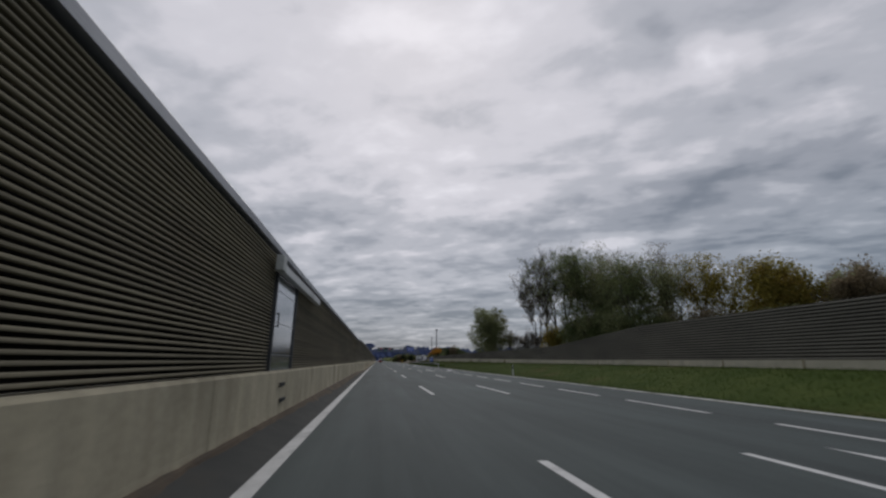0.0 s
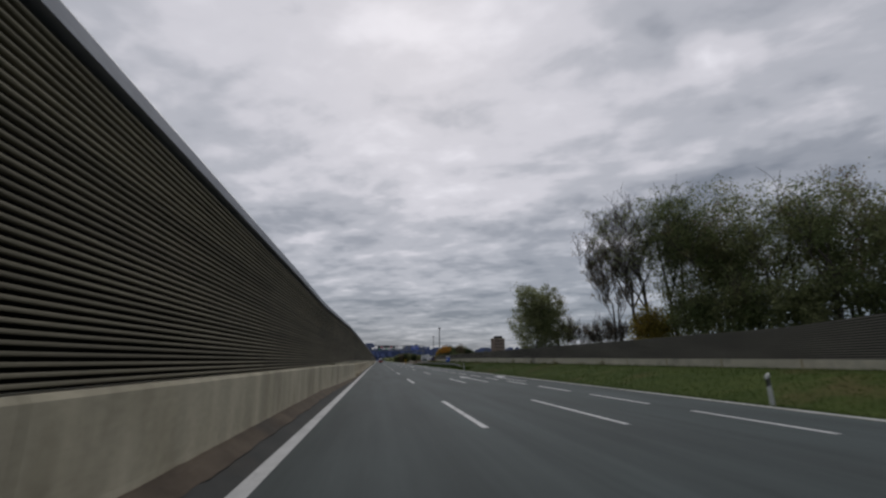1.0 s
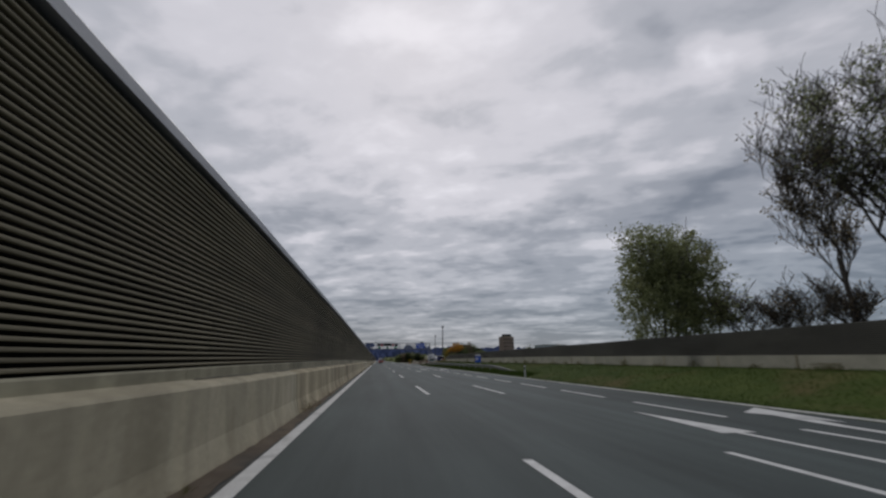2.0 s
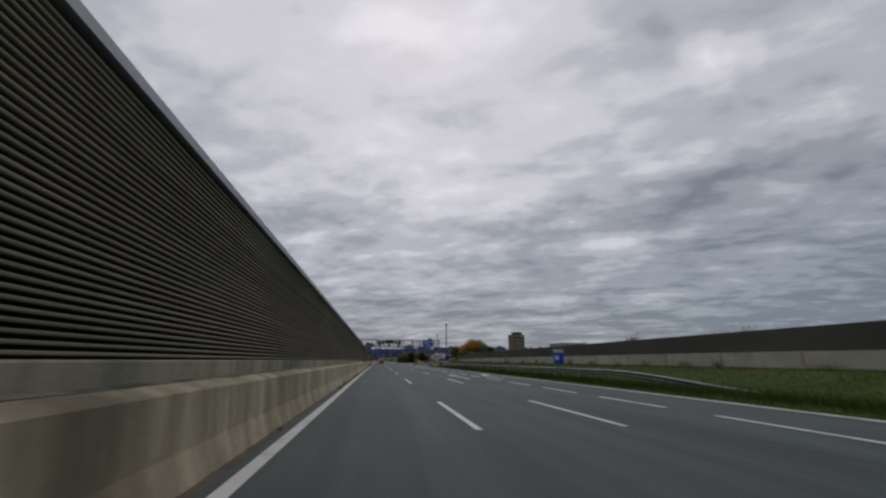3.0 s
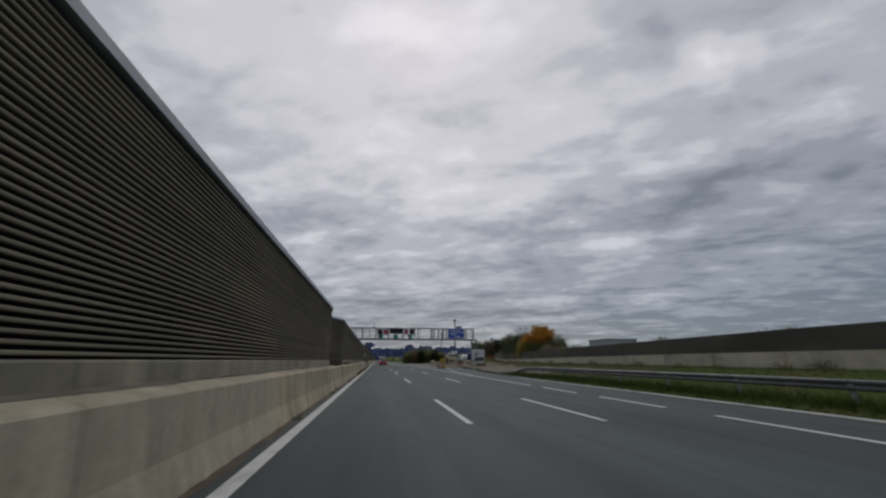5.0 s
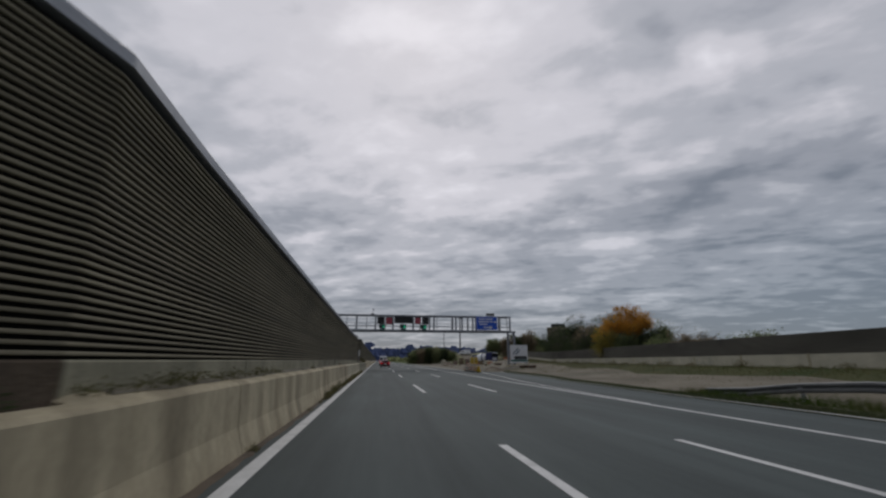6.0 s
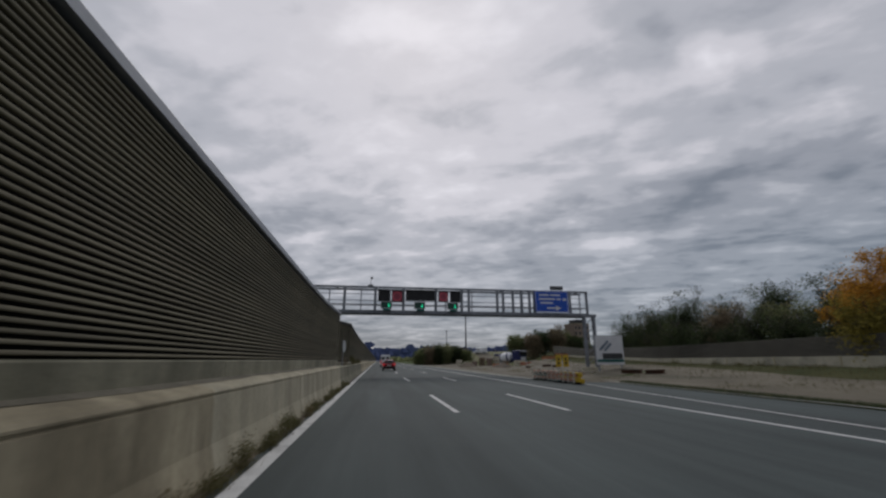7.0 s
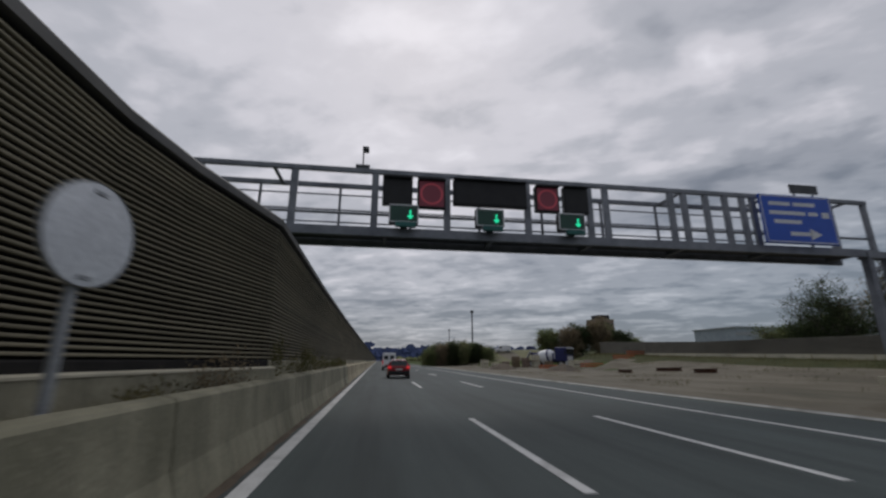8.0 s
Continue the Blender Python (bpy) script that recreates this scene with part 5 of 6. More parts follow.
# ---- trees and shrubs ----
def tree(x, y, height, spread, leaf, label, seed, clumps=230, per=26, size=0.26, trunk_r=0.28, bare=0.25, low=0.25, stems=1, name="tree", cluster=0.75, fill=0.35, ball=0.0, twigs=3):
    rng = random.Random(seed)
    z0 = ground_z(x, y) - 0.1
    t = thing(name, label, "shrub" if name == "shrub" else "tree", (x, y, z0))
    segs, tips = [], []

    def grow(p, d, length, r, depth):
        n = 3
        for i in range(n):
            q = p + d * (length / n)
            r2 = r * 0.84
            segs.append((p, q, r, r2))
            d = (d + Vector((rng.gauss(0, 0.13), rng.gauss(0, 0.13), rng.gauss(0.03, 0.07)))).normalized()
            p, r = q, r2
            if depth > 0 and (i > 0 or depth < twigs):
                for _ in range(rng.choice((1, 2)) if depth > 1 else 1):
                    a = rng.uniform(0, 2 * math.pi)
                    side = Vector((math.cos(a), math.sin(a), rng.uniform(0.1, 0.8)))
                    nd = (d * 0.55 + side * 0.75).normalized()
                    grow(p, nd, length * rng.uniform(0.5, 0.75), r * 0.6, depth - 1)
            if depth <= 1:
                tips.append(p)
        tips.append(p)
    for s in range(stems):
        a = 2 * math.pi * s / stems + rng.uniform(0, 1)
        lean = 0.0 if stems == 1 else 0.28
        base = Vector((0.25 * math.cos(a) * (stems > 1), 0.25 * math.sin(a) * (stems > 1), 0))
        grow(base, Vector((lean * math.cos(a), lean * math.sin(a), 1)).normalized(), height * 0.62, trunk_r / math.sqrt(stems), twigs)
    # fit the limbs into the tree's height and spread
    hz = max(p.z for p in tips)
    hr = sorted(math.hypot(p.x, p.y) for p in tips)[int(len(tips) * 0.92)]

    def fit(p):
        k = spread * 0.85 / hr
        f = p.z / hz
        k = k + (1 - k) * max(0, 1 - f / 0.3)
        return Vector((p.x * k, p.y * k, p.z * height * 0.96 / hz))
    verts, faces = [], []
    for p, q, r0, r1 in segs:
        p, q = fit(p), fit(q)
        d = (q - p)
        if d.length < 1e-4:
            continue
        d.normalize()
        u = d.orthogonal().normalized()
        w = d.cross(u)
        n = 6 if r0 > 0.08 else 4
        i0 = len(verts)
        for c, r in ((p, r0), (q, r1)):
            r = max(r, 0.016)
            for k in range(n):
                a = 2 * math.pi * k / n
                verts.append(tuple(c + u * (r * math.cos(a)) + w * (r * math.sin(a))))
        for k in range(n):
            faces.append((i0 + k, i0 + (k + 1) % n, i0 + n + (k + 1) % n, i0 + n + k))
    wood = mesh_part("trunk" if stems == 1 else "branchwork", verts, faces, M_BARK, t, smooth=True)
    if stems > 1:
        tagged(wood, kind="stuff")
    pts = [fit(p) for p in tips]
    pts = [p for p in pts if p.z > height * low]
    rng.shuffle(pts)
    pts = np.array([tuple(p) for p in pts[:max(4, int(len(pts) * (1 - bare)))]])
    # clumps of leaves round the twigs, some drawn in towards the trunk or down to the ground
    r = np.random.RandomState(seed)
    c = pts[r.randint(0, len(pts), clumps)].copy()
    f = (fill * r.rand(clumps) ** 1.5)[:, None]
    heart = np.stack([r.normal(0, spread * 0.2, clumps), r.normal(0, spread * 0.2, clumps), height * (low + (0.75 - low) * r.rand(clumps))], 1)
    c = c * (1 - f) + heart * f
    if fill > 0.5:
        c[:, 2] *= np.where(r.rand(clumps) < 0.45, r.rand(clumps) ** 0.7, 1.0)
    if ball:
        # a rounded but uneven mass of foliage
        d = r.normal(0, 1, (clumps, 3))
        d /= np.linalg.norm(d, axis=1)[:, None]
        lump = 1 + 0.22 * np.sin(3.1 * d[:, 0] + seed) * np.cos(2.7 * d[:, 1] - seed) + 0.16 * np.sin(5.3 * d[:, 2] + 4 * d[:, 0])
        d *= (lump * r.rand(clumps) ** 0.4)[:, None]
        mid = low + (1 - low) * 0.5
        g = np.stack([d[:, 0] * spread * 0.9, d[:, 1] * spread * 0.9, height * (mid + d[:, 2] * (1 - mid) * 0.92)], 1)
        c = np.where((r.rand(clumps) < ball)[:, None], g, c)
    m = r.randint(per // 2, per + per // 2, clumps)
    k = np.repeat(cluster * r.uniform(0.45, 1.05, clumps), m)[:, None]
    o = np.repeat(c, m, 0) + np.clip(r.normal(0, 1, (m.sum(), 3)), -1.55, 1.55) * k * (1, 1, 0.75)
    o[:, 2] = np.maximum(o[:, 2], 0.1)
    a = r.normal(0, 1, o.shape)
    a /= np.linalg.norm(a, axis=1)[:, None]
    b = np.cross(a, r.normal(0, 1, o.shape))
    b /= np.linalg.norm(b, axis=1)[:, None]
    z = size * r.uniform(0.6, 1.3, len(o))[:, None]
    quad = np.stack([o - a * z * 0.5, o + b * z * 0.32, o + a * z * 0.5, o - b * z * 0.32], 1).reshape(-1, 3)
    mesh_part("crown", quad.tolist(), np.arange(len(quad)).reshape(-1, 4).tolist(), leaf, t)
    return t


TALL = "tall half-bare autumn tree with dull brown leaves behind the wall"
DENSE = "tall dark green tree with a dense crown behind the wall"
tree(31.3, 73.0, 24.4, 5.8, M_LEAF_OLIVE, "tall half-bare tree with a lacy crown of thin branches", 11, 300, 20, 0.19, 0.36, 0.0, 0.2, 2, cluster=0.42, fill=0.05, twigs=5)
tree(29.6, 76.0, 17.5, 4.0, M_LEAF_BROWN, "half-bare grey-brown autumn tree under a taller one", 10, 170, 16, 0.19, 0.2, 0.0, 0.12, 2, cluster=0.4, fill=0.05, twigs=5)
tree(33.6, 69.6, 22.0, 4.6, M_LEAF_DARK, DENSE, 9, 950, 22, 0.22, 0.36, 0.0, 0.14, 2, ball=0.55, cluster=0.6, twigs=4)
tree(35.0, 65.0, 20.0, 5.2, M_LEAF_DARK, DENSE, 13, 850, 20, 0.22, 0.36, 0.0, 0.15, 2, ball=0.55, cluster=0.6)
tree(36.8, 60.5, 18.2, 5.2, M_LEAF_OLIVE, DENSE, 14, 700, 20, 0.21, 0.34, 0.0, 0.15, 2, ball=0.5, cluster=0.6)
tree(39.0, 69.0, 20.4, 5.5, M_LEAF_BROWN, TALL, 12, 650, 24, 0.26, 0.36, 0.05, 0.2, 2, ball=0.4)
tree(36.0, 55.0, 16.5, 4.9, M_LEAF_DARK, DENSE, 15, 620, 20, 0.21, 0.32, 0.0, 0.15, 2, ball=0.5, cluster=0.6)
tree(41.0, 57.5, 18.6, 5.2, M_LEAF_BROWN, TALL, 16, 480, 20, 0.22, 0.32, 0.0, 0.15, 2, ball=0.45, cluster=0.6)
tree(40.6, 53.0, 16.6, 4.6, M_LEAF_OLIVE, "olive autumn tree in a closed row behind the wall", 8, 480, 20, 0.22, 0.3, 0.0, 0.15, 2, ball=0.5, cluster=0.6)
tree(44.5, 50.5, 15.6, 5.0, M_LEAF_YELLOW, "yellow-green autumn tree with a full crown behind the wall", 17, 560, 22, 0.24, 0.3, 0.0, 0.15, 2, ball=0.5, cluster=0.6)
tree(49.0, 45.5, 14.2, 4.6, M_LEAF_YELLOW, "yellow-green autumn tree with a full crown behind the wall", 18, 800, 28, 0.28, 0.28, 0.0, 0.15, ball=0.5)
tree(54.5, 40.5, 12.2, 4.4, M_LEAF_BROWN, TALL, 19, 460, 26, 0.3, 0.25, 0.05, 0.15, ball=0.4)
UNDER = "dense dark green shrub under tall trees"
for i, (x, y, h, m) in enumerate(((30.6, 70.5, 7.0, M_LEAF_YELLOW), (32.0, 65.0, 8.5, M_LEAF_DARK), (32.5, 60.0, 8.5, M_LEAF_DARK), (34.0, 56.0, 8.0, M_LEAF_OLIVE), (37.0, 51.5, 8.0, M_LEAF_DARK), (41.0, 47.0, 7.5, M_LEAF_BROWN), (46.0, 42.0, 7.0, M_LEAF_OLIVE))):
    tree(x, y, h, 3.2, m, UNDER if m is M_LEAF_DARK else "dull autumn shrub under tall trees", 20 + i, 330, 30, 0.24, 0.14, 0.0, 0.02, 3, "shrub", 0.6, 0.5, 0.55)
tree(21.9, 82.6, 11.6, 4.1, M_LEAF_OLIVE, "rounded olive-green willow with several slim stems", 30, 1050, 32, 0.20, 0.24, 0.0, 0.03, 5, cluster=0.46, fill=0.3, ball=0.85)
THICKET = "bare grey-brown thicket of thin upright twigs"
for i, (x, y, h) in enumerate(((25.6, 83.0, 7.6), (26.9, 81.2, 6.6), (28.3, 79.0, 7.2), (29.2, 76.0, 6.4))):
    tree(x, y, h, 2.3, M_LEAF_BROWN, THICKET, 31 + 3 * i, 60, 14, 0.13, 0.12, 0.1, 0.1, 4, "shrub", 0.4, 0.0, twigs=4)
for i, (x, y, h) in enumerate(((70, 52, 15), (78, 60, 16.5), (88, 55, 17), (66, 66, 13), (98, 70, 18), (60, 36, 10.5))):
    tree(x, y, h, 5.0, (M_LEAF_OLIVE, M_LEAF_BROWN, M_LEAF_DARK)[i % 3], "distant dull green tree in a loose row", 40 + i, 300, 24, 0.36, 0.28, 0.1, 0.2)

# autumn tree and hedge row before the gantry
tree(27.7, 204.5, 6.6, 2.6, M_LEAF_ORANGE, "glowing orange autumn tree with a ragged crown", 60, 560, 44, 0.12, 0.2, 0.0, 0.42, 3, "tree", 0.36, 0.2, 0.2)
tree(25.6, 205.0, 5.0, 1.7, M_LEAF_ORANGE, "small orange-brown autumn tree beside a larger one", 61, 220, 44, 0.12, 0.14, 0.0, 0.48, 3, "tree", 0.34, 0.2, 0.2)
for i, (x, y, h, s, m) in enumerate(((26.2, 203.2, 3.7, 1.8, M_LEAF_DARK), (28.3, 202.6, 3.9, 1.9, M_LEAF_DEEP), (30.6, 203.2, 4.9, 1.3, M_LEAF_DARK), (24.6, 204.2, 3.9, 1.3, M_LEAF_YELLOW))):
    tree(x, y, h, s, m, "ragged bush growing below the autumn tree", 62 + i, 220, 36, 0.12, 0.1, 0.0, 0.02, 3, "shrub", 0.38, 0.4, 0.4)
for i, (x, y, h) in enumerate(((33.0, 242.5, 2.9), (34.6, 241.4, 3.4), (36.4, 240.6, 4.0), (35.6, 243.6, 3.0))):
    tree(x, y, h, 1.5, (M_LEAF_DARK, M_LEAF_DEEP)[i % 2], "low dark green bush beyond the end of a hedge row", 260 + i, 170, 36, 0.13, 0.08, 0.0, 0.02, 3, "shrub", 0.4, 0.5, 0.5)
HEDGE = "unkempt dark green bush in a long hedge row"
for i in range(11):
    y = 206.5 + 3.2 * i
    m = (M_LEAF_DEEP, M_LEAF_DEEP, M_LEAF_DARK, M_LEAF_DEEP, M_LEAF_BROWN)[i % 5]
    tree(29.0 + 0.13 * (y - 205) + 1.3 * (i % 2), y, 4.6 + 2.0 * smooth_step(206, 216, y) + (0.0, 1.5, -0.9, 0.7, -0.4)[i % 5], 2.5, m, HEDGE, 70 + i, 330, 44, 0.115, 0.12, 0.0, 0.02, 3, "shrub", 0.44, 0.6, 0.4)
    tree(27.6 + 0.13 * (y - 205) + max(0, 0.12 * (y - 225)), y + 1.5, 3.5 + 0.5 * (i % 3), 1.9, M_LEAF_DEEP, "low dark bush at the foot of a hedge row", 230 + i, 170, 40, 0.115, 0.08, 0.0, 0.02, 3, "shrub", 0.4, 0.6, 0.5)
for i, (x, y, h) in enumerate(((25.3, 196.5, 3.0), (24.4, 191.0, 2.8), (23.8, 185.0, 2.5))):
    tree(x, y, h, 1.9, (M_LEAF_DARK, M_LEAF_BROWN)[i % 2], "low scrub bush behind the verge wall", 86 + i, 200, 24, 0.12, 0.05, 0.0, 0.02, 3, "shrub", 0.4, 0.5)
for i in range(6):
    tree(21.5 + 1.4 * (i % 3) + (bank_x(108 + 13 * i) - 18.5), 104 + 13 * i, 2.4 + 0.4 * (i % 2), 1.5, (M_LEAF_BROWN, M_LEAF_DARK)[i % 2], "low scrub bush behind the verge wall", 90 + i, 180, 20, 0.11, 0.05, 0.1, 0.05, 3, "shrub", 0.4, 0.5)

# woods and bushes beyond the gantry
for i, (x, y, h, m) in enumerate(((42.5, 314, 7.6, M_LEAF_DARK), (46.5, 311, 8.4, M_LEAF_BROWN), (50.5, 313, 8.9, M_LEAF_DEEP), (54.3, 311, 9.3, M_LEAF_BROWN), (57.8, 314, 8.6, M_LEAF_DARK), (60.8, 312, 6.6, M_LEAF_DEEP), (63.6, 313, 4.6, M_LEAF_DARK))):
    tree(x, y, h, 3.4, m, "brown autumn tree in a clump beyond the gantry" if m is M_LEAF_BROWN else "dark green tree in a clump beyond the gantry", 110 + i, 380, 26, 0.34, 0.2, 0.0, 0.0, 3, cluster=0.7, fill=0.5, ball=0.75)
for i in range(21):
    x, y = 12.6 + 0.72 * i, 316 + 3 * (i * 3 % 4)
    top = 3.3 + 3.2 * math.sin(math.pi * (i + 2) / 25) ** 0.7 + 0.7 * noise.noise((i * 2.3, 5, 0))
    tree(x, y, max(2.4, top - ground_z(x, y)), 2.1, (M_LEAF_DARK, M_LEAF_DEEP, M_LEAF_OLIVE, M_LEAF_DEEP, M_LEAF_BROWN)[i % 5], ("dense dark green bush beside the exit ramp", "dense dark green bush beside the exit ramp", "olive bush in a thicket beside the exit ramp", "dense dark green bush beside the exit ramp", "brownish bush in a thicket beside the exit ramp")[i % 5], 130 + i, 230, 26, 0.26, 0.1, 0.0, 0.0, 3, "shrub", 0.6, 0.75, 0.45)


# ---- distance ----
def tower_block():
    t = thing("tower_block", "brick-coloured tower block with a dark roof storey", "building", (108.6, 407, 1.2), 12)
    box_part("wall", -5.0, 5.0, -4.0, 4.0, -1.0, 19.5, M_BRICK, t)
    r = box_part("roof_storey", -2.6, 3.4, -3.0, 3.0, 19.5, 21.8, M_ROOF, t, "dark roof storey", 0.05)
    box_part("parapet", -5.15, 5.15, -4.15, 4.15, 19.3, 19.7, M_CONC, t)
    for k in range(6):
        for x in (-3.7, -1.3, 1.2, 3.6):
            w = box_part("window", x - 0.6, x + 0.6, -4.06, -4.0, 2.0 + 2.9 * k, 3.5 + 2.9 * k, M_GLASS, t)
            box_part("sill", x - 0.7, x + 0.7, -4.14, -4.0, 1.9 + 2.9 * k, 2.0 + 2.9 * k, M_CONC, w)


tower_block()


def mast(x, y, h, label):
    m = thing("mast", label, "mast", (x, y, -0.05))
    bm = bmesh.new()
    add_tube(bm, (0, 0, 0), (0, 0, h), 0.75, 0.45, 10)
    part("shaft", bm, M_STEEL_DARK, m)
    bm = bmesh.new()
    add_tube(bm, (0, 0, h - 1.6), (0, 0, h + 0.4), 1.3, 1.3, 12)
    part("head", bm, M_STEEL_DARK, m)


mast(74.0, 543, 40, "tall slim grey mast with a round head")
mast(105.0, 840, 46, "far slim grey mast with a dark head")


def low_shed(x, y, w, h, m, label):
    s = thing("shed", label, "building", (x, y, ground_z(x, y)))
    box_part("wall", -w / 2, w / 2, -2, 2, -0.5, h, m, s)
    box_part("roof", -w / 2 - 0.2, w / 2 + 0.2, -2.3, 2.3, h, h + 0.25, M_ROOF, s)
    box_part("door", -0.5, 0.5, -2.05, -2.0, 0, min(2.1, h * 0.8), M_STEEL_DARK, s)


low_shed(57.5, 326, 7, 2.4, M_GREY_PANEL, "low pale grey site shed with a dark roof")


def distant_hall(x, y, w, h):
    s = thing("hall", "long pale grey-blue industrial hall with a banded facade", "building", (x, y, -0.5))
    box_part("wall", -w / 2, w / 2, -9, 9, 0.0, h, M_CLADDING, s)
    for k in range(4):
        box_part("facade_band", -w / 2 - 0.05, w / 2 + 0.05, -9.08, -9.0, h * (0.2 + 0.2 * k), h * (0.29 + 0.2 * k), M_STEEL, s)
    box_part("roof", -w / 2 - 0.4, w / 2 + 0.4, -9.4, 9.4, h, h + 0.4, M_STEEL, s)


distant_hall(119.5, 339, 16.0, 11.9)


def far_woods(name, y, x0, x1, h, m, label, seed, step=7.0):
    """A ragged band of distant woods, one mesh of many clumps."""
    rng = random.Random(seed)
    verts, faces = [], []
    x = x0
    while x < x1:
        hh = h * rng.uniform(0.55, 1.0) * (0.75 + 0.35 * noise.noise((x * 0.012, seed, 0)))
        for _ in range(26):
            c = Vector((x + rng.gauss(0, step * 0.6), y + rng.gauss(0, 8), rng.uniform(0, hh)))
            s = h * rng.uniform(0.10, 0.24)
            i0 = len(verts)
            for k in range(5):
                a = 2 * math.pi * k / 5 + rng.random()
                verts.append((c.x + s * math.cos(a), c.y + rng.uniform(-3, 3), c.z + s * math.sin(a) * 0.8))
            faces.append(tuple(range(i0, i0 + 5)))
        x += step * rng.uniform(0.6, 1.2)
    tagged(mesh_part(name, verts, faces, m), label, "woods", kind="stuff")


far_woods("far_woods", 620, 60, 420, 11, M_LEAF_DARK, "ragged dark green belt of far woods", 5, 6)
far_woods("far_woods", 760, 15, 120, 9, M_LEAF_OLIVE, "low ragged belt of far trees by the road", 6, 6)
# the two farthest bands carry painted haze in their colour
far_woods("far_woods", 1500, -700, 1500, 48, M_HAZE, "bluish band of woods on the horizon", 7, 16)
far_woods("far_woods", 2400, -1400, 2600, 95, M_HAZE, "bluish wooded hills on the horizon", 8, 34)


# ---- grass and weeds ----
def blades(name, label, spots, material, h0, h1, w, lean=0.35):
    rng = random.Random(77)
    verts, faces = [], []
    for x, y, z in spots:
        a = rng.uniform(0, 2 * math.pi)
        h = rng.uniform(h0, h1)
        dx, dy = math.cos(a) * w, math.sin(a) * w
        lx, ly = rng.gauss(0, lean) * h, rng.gauss(0, lean) * h
        i0 = len(verts)
        verts += [(x - dx, y - dy, z - 0.02), (x + dx, y + dy, z - 0.02), (x + lx, y + ly, z + h)]
        faces.append((i0, i0 + 1, i0 + 2))
    tagged(mesh_part(name, verts, faces, material), label, "grass", kind="stuff")


rng = random.Random(3)
spots = []
for _ in range(120000):
    y = rng.uniform(0, 185)
    x = 11.66 + (bank_x(y) - 11.8) * rng.random() ** 1.6
    if y > 166 and (x < bay_edge(y) + 0.1 or bay_edge(y) + 0.8 < x < 17.3):
        continue
    spots.append((x, y, ground_z(x, y)))
blades("grass", "short rough grass on the motorway verge", spots, M_BLADE, 0.04, 0.13, 0.012)
spots = []
for _ in range(26000):
    y = rng.uniform(90, 178)
    x = 13.3 + rng.gauss(0, 0.32)
    if x > bay_edge(y) + 0.2:
        spots.append((x, y, ground_z(x, y)))
blades("grass", "taller dark grass round the guardrail posts", spots, M_BLADE, 0.1, 0.38, 0.013)
spots = []
for _ in range(26000):
    y = rng.uniform(160, 300)
    near = rng.random() < 0.5
    x = bay_edge(y) + 0.45 + rng.gauss(0, 0.16) if near else bank_x(y) - 0.4 - abs(rng.gauss(0, 2.2))
    if x > bay_edge(y) + 0.12 and not (near and y > 212):
        spots.append((x, y, ground_z(x, y)))
blades("grass", "straggling dry grass before the verge wall", spots, M_WEED, 0.05, 0.2, 0.02)
spots = []
for _ in range(30000):
    y = rng.uniform(164, 212)
    x = bay_edge(y) + 0.5 + rng.gauss(0, 0.17)
    if x > bay_edge(y) + 0.13:
        spots.append((x, y, ground_z(x, y)))
blades("grass", "straggling dark grass between gravel and asphalt", spots, M_LEAF_DEEP, 0.06, 0.22, 0.014)


spots = []
for _ in range(110):
    y = rng.uniform(200, 300)
    x = rng.uniform(bay_edge(y) + 1.5, bank_x(y) - 1)
    for _ in range(rng.randint(10, 60)):
        px, py = x + rng.gauss(0, 0.35), y + rng.gauss(0, 0.6)
        spots.append((px, py, ground_z(px, py) + 0.02))
blades("weeds", "scattered weed tufts on the gravel of the roadworks", spots, M_WEED, 0.04, 0.2, 0.02, 0.6)


def weeds(name, label, y0, y1, count, seed, hmax, at):
    rng = random.Random(seed)
    spots = []
    for _ in range(count):
        y = rng.uniform(y0, y1)
        x, z = at(y)
        r = rng.uniform(0.05, 0.14)
        for _ in range(int(60 * rng.uniform(0.3, 1))):
            spots.append((x + abs(rng.gauss(0, r * 0.8)), y + rng.gauss(0, r * 1.5), z))
    blades(name, label, spots, M_WEED, 0.03, hmax, 0.012, 0.7)


def scrub(label, spots, material, seed, leaf=0.05):
    """Loose low clumps of leaves and stalks; spots are (x, y, z, height, spread)."""
    r = np.random.RandomState(seed)
    quads = []
    for x, y, z, h, s in spots:
        n = int(900 * h * (0.4 + s))
        o = r.normal(0, 1, (n, 3)) * (s * 0.4, s * 0.7, h * 0.27) + (x, y, z + h * 0.35)
        o[:, 2] = np.maximum(o[:, 2], z)
        a = r.normal(0, 1, o.shape) + (0, 0, 0.8)
        a /= np.linalg.norm(a, axis=1)[:, None]
        b = np.cross(a, r.normal(0, 1, o.shape))
        b /= np.linalg.norm(b, axis=1)[:, None]
        q = leaf * r.uniform(0.5, 1.4, n)[:, None]
        quads.append(np.stack([o - a * q * 0.7, o + b * q * 0.25, o + a * q * 0.7, o - b * q * 0.25], 1).reshape(-1, 3))
    q = np.concatenate(quads)
    tagged(mesh_part("scrub", q.tolist(), np.arange(len(q)).reshape(-1, 4).tolist(), material), label, "scrub", kind="stuff")


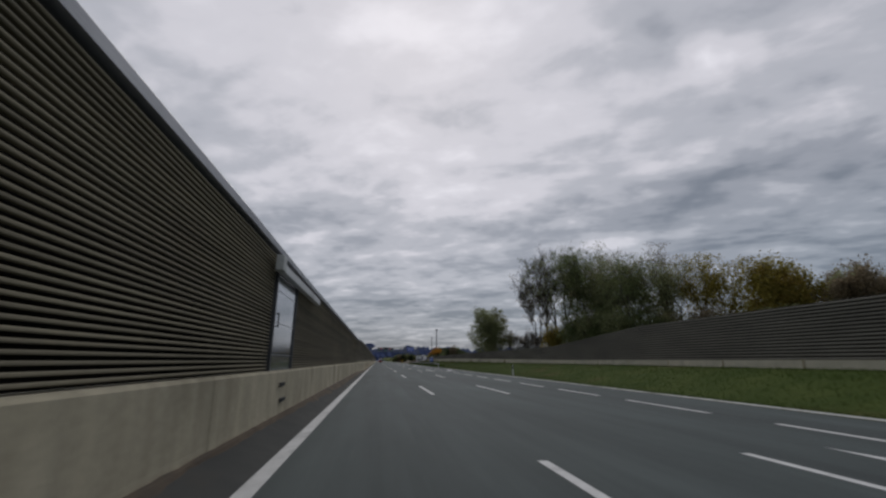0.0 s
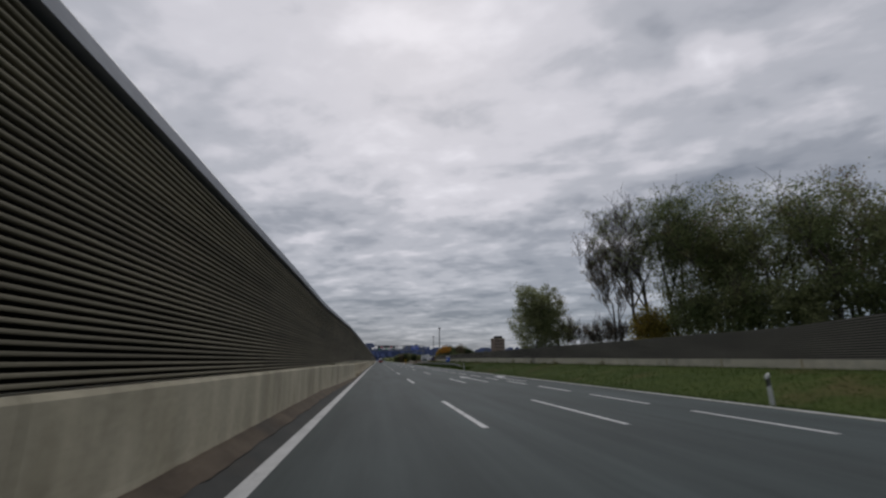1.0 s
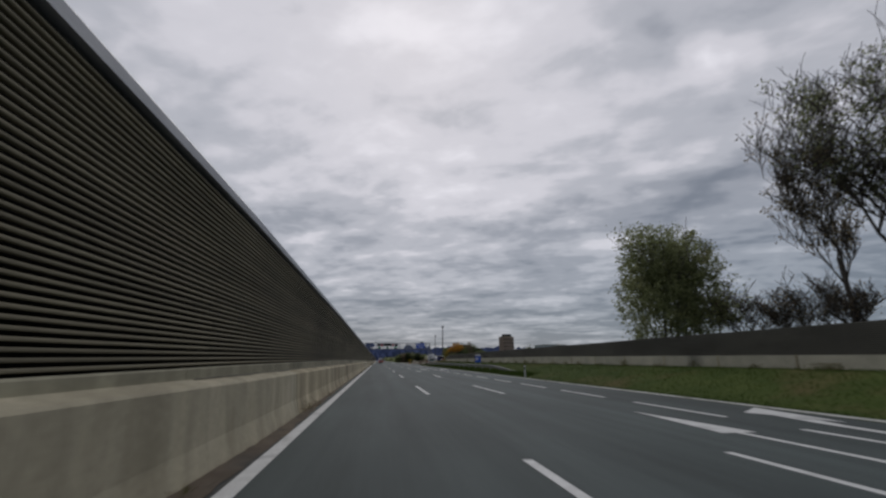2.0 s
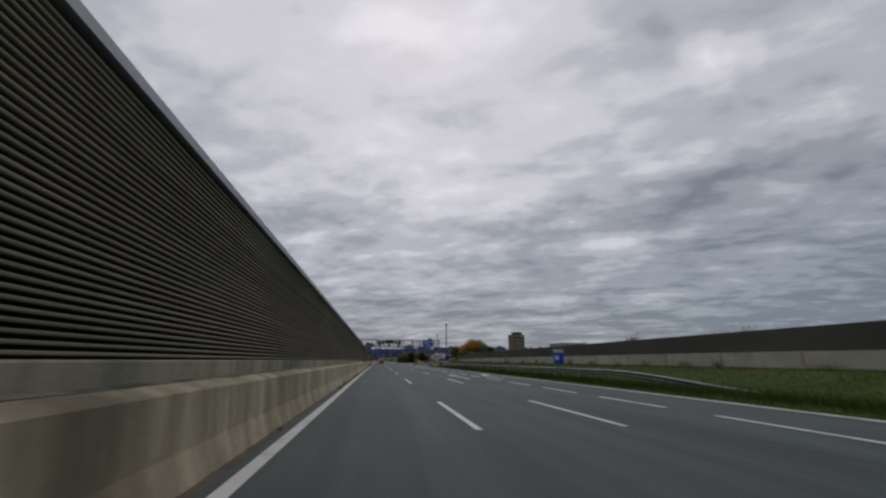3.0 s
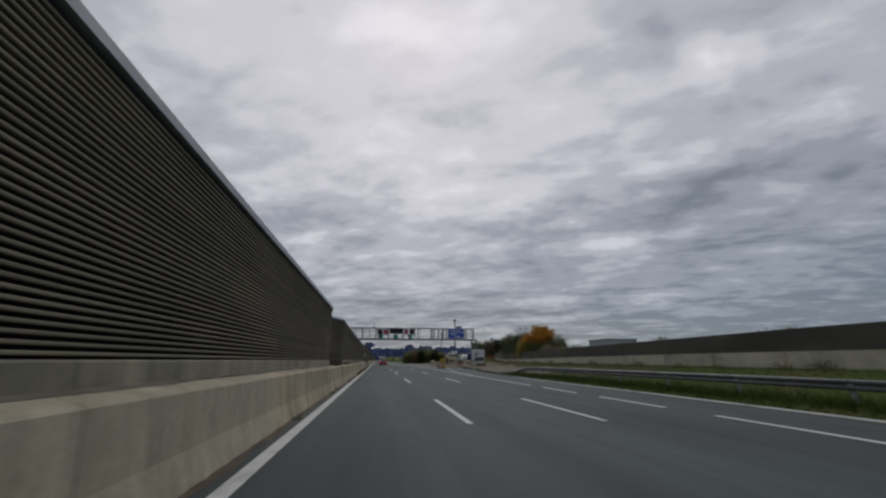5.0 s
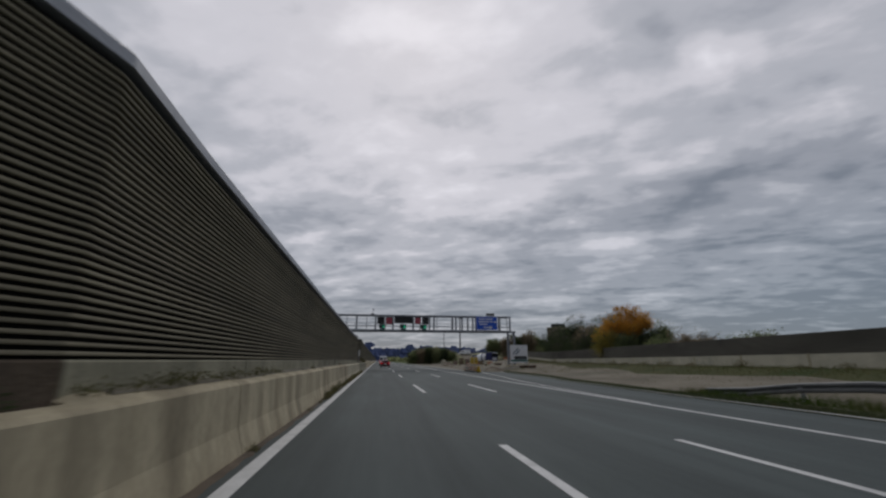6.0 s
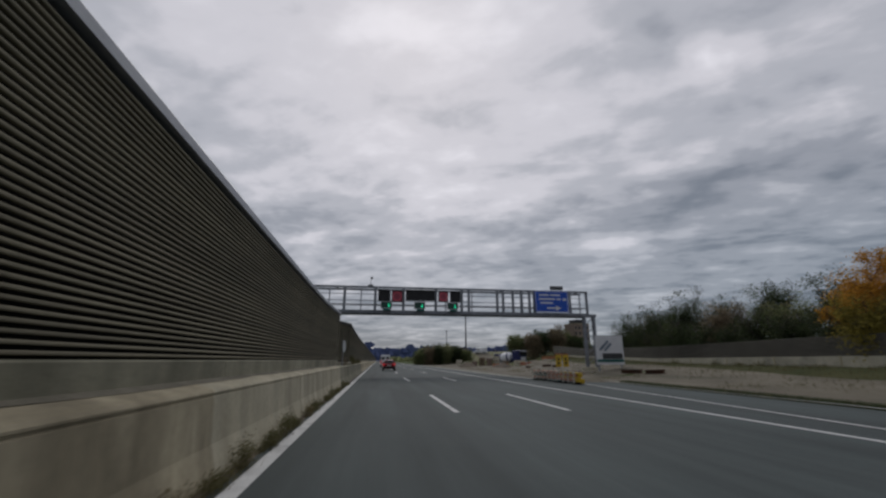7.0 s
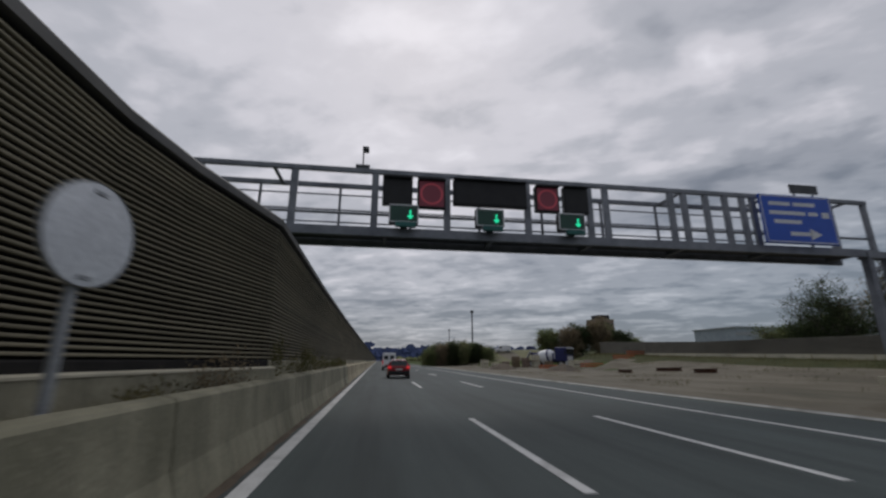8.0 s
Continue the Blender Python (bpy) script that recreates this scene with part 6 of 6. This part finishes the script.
rng = random.Random(31)
scrub("dark dry scrub growing in the recess behind the barrier", [(-2.55 + rng.uniform(-0.2, 0.25), 158.9 + 0.42 * i, 0.93, rng.uniform(0.15, 0.42), rng.uniform(0.15, 0.3)) for i in range(13)], M_LEAF_DEEP, 41)
scrub("dark moss and low weeds on the ledge before the noise wall", [(-2.22 + rng.uniform(-0.04, 0.04), 164.7 + 0.35 * i, 1.1, rng.uniform(0.06, 0.2), rng.uniform(0.1, 0.2)) for i in range(20)], M_WEED, 46, 0.03)
scrub("brown dry scrub growing in the recess behind a sign", [(-2.55 + rng.uniform(-0.25, 0.25), 216.2 + 0.35 * i, 0.8, rng.uniform(0.3, 0.5), rng.uniform(0.2, 0.35)) for i in range(5)], M_WEED, 42)
scrub("rust-brown dead scrub behind the barrier", [(-2.4 + rng.uniform(-0.15, 0.2), 218.0 + 0.5 * i, 0.8, rng.uniform(0.5, 0.8), rng.uniform(0.2, 0.3)) for i in range(5)], M_LEAF_BROWN, 47)
scrub("green-brown creepers at the foot of the noise wall", [(-2.16 + rng.uniform(-0.05, 0.05), 220.4 + 0.7 * i, 1.1, rng.uniform(0.25, 0.95) * (1 - 0.02 * i), rng.uniform(0.12, 0.25)) for i in range(28)], M_WEED, 48, 0.045)
scrub("small weeds rooted on the barrier ledge", [(-2.22, 166.3, 1.1, 0.22, 0.16), (-2.2, 176.8, 1.1, 0.1, 0.12), (-2.2, 188.2, 1.1, 0.12, 0.12), (-2.21, 118.4, 1.1, 0.1, 0.14)], M_WEED, 43, 0.035)
scrub("ragged dark scrub along the foot of the verge wall", [(bank_x(y) - rng.uniform(0.2, 0.9), y, ground_z(bank_x(y) - 0.6, y), rng.uniform(0.15, 0.5), rng.uniform(0.2, 0.5)) for y in [60 + 3.4 * i + rng.uniform(-1.5, 1.5) for i in range(48)]], M_WEED, 44, 0.06)


def foot_bushes():
    """Soft rounded clumps of small leaves along the barrier foot."""
    r = np.random.RandomState(21)
    quads = []
    yy = [177.6, 178.4, 179.9, 181.2, 182.6, 185.4, 187.6, 190.4, 191.6, 192.6, 194.1, 195.3, 196.2, 198.0, 199.3, 202.1, 203.6, 206.0, 208.8, 211.5]
    for k, y in enumerate(yy):
        h = (0.30, 0.22, 0.38, 0.26, 0.42, 0.2, 0.3)[k % 7]
        n = 1000 + 200 * (k % 4)
        x = lerp_table(BARRIER, y)[0]
        o = r.normal(0, 1, (n, 3)) * (0.06, 0.13 + 0.07 * (k % 3), h * 0.25) + (x + 0.13, y, h * 0.42)
        o[:, 0] = np.maximum(o[:, 0], x + 0.01 - 0.1 * o[:, 2])
        o[:, 2] = np.maximum(o[:, 2], 0.015)
        a = r.normal(0, 1, o.shape)
        a /= np.linalg.norm(a, axis=1)[:, None]
        b = np.cross(a, r.normal(0, 1, o.shape))
        b /= np.linalg.norm(b, axis=1)[:, None]
        s = r.uniform(0.016, 0.032, n)[:, None]
        quads.append(np.stack([o - a * s * 0.5, o + b * s * 0.33, o + a * s * 0.5, o - b * s * 0.33], 1).reshape(-1, 3))
    q = np.concatenate(quads)
    tagged(mesh_part("weeds", q.tolist(), np.arange(len(q)).reshape(-1, 4).tolist(), M_WEED), "dark brown-green weed clumps growing at the barrier foot", "weeds", kind="stuff")


foot_bushes()
scrub("rust-brown dead weeds at the barrier foot", [(-1.8, 66.5, 0.02, 0.3, 0.28), (-1.78, 68.1, 0.02, 0.22, 0.2), (-1.76, 72.0, 0.02, 0.16, 0.18), (-1.76, 127.0, 0.02, 0.14, 0.2)], M_LEAF_BROWN, 45, 0.035)
weeds("weeds", "dry dark weeds growing at the barrier foot", 172, 214, 22, 8, 0.14, lambda y: (lerp_table(BARRIER, y)[0] + 0.03, 0.0))
weeds("weeds", "thin weeds growing at the barrier foot", 52, 172, 22, 9, 0.16, lambda y: (lerp_table(BARRIER, y)[0] + 0.03, 0.0))
weeds("weeds", "dusty weeds on the earth behind the barrier", 159.8, 163.5, 16, 10, 0.25, lambda y: (-2.5, 0.95))
weeds("weeds", "dusty weeds on the earth behind the barrier", 213.4, 218.0, 14, 12, 0.3, lambda y: (-2.5, 0.82))
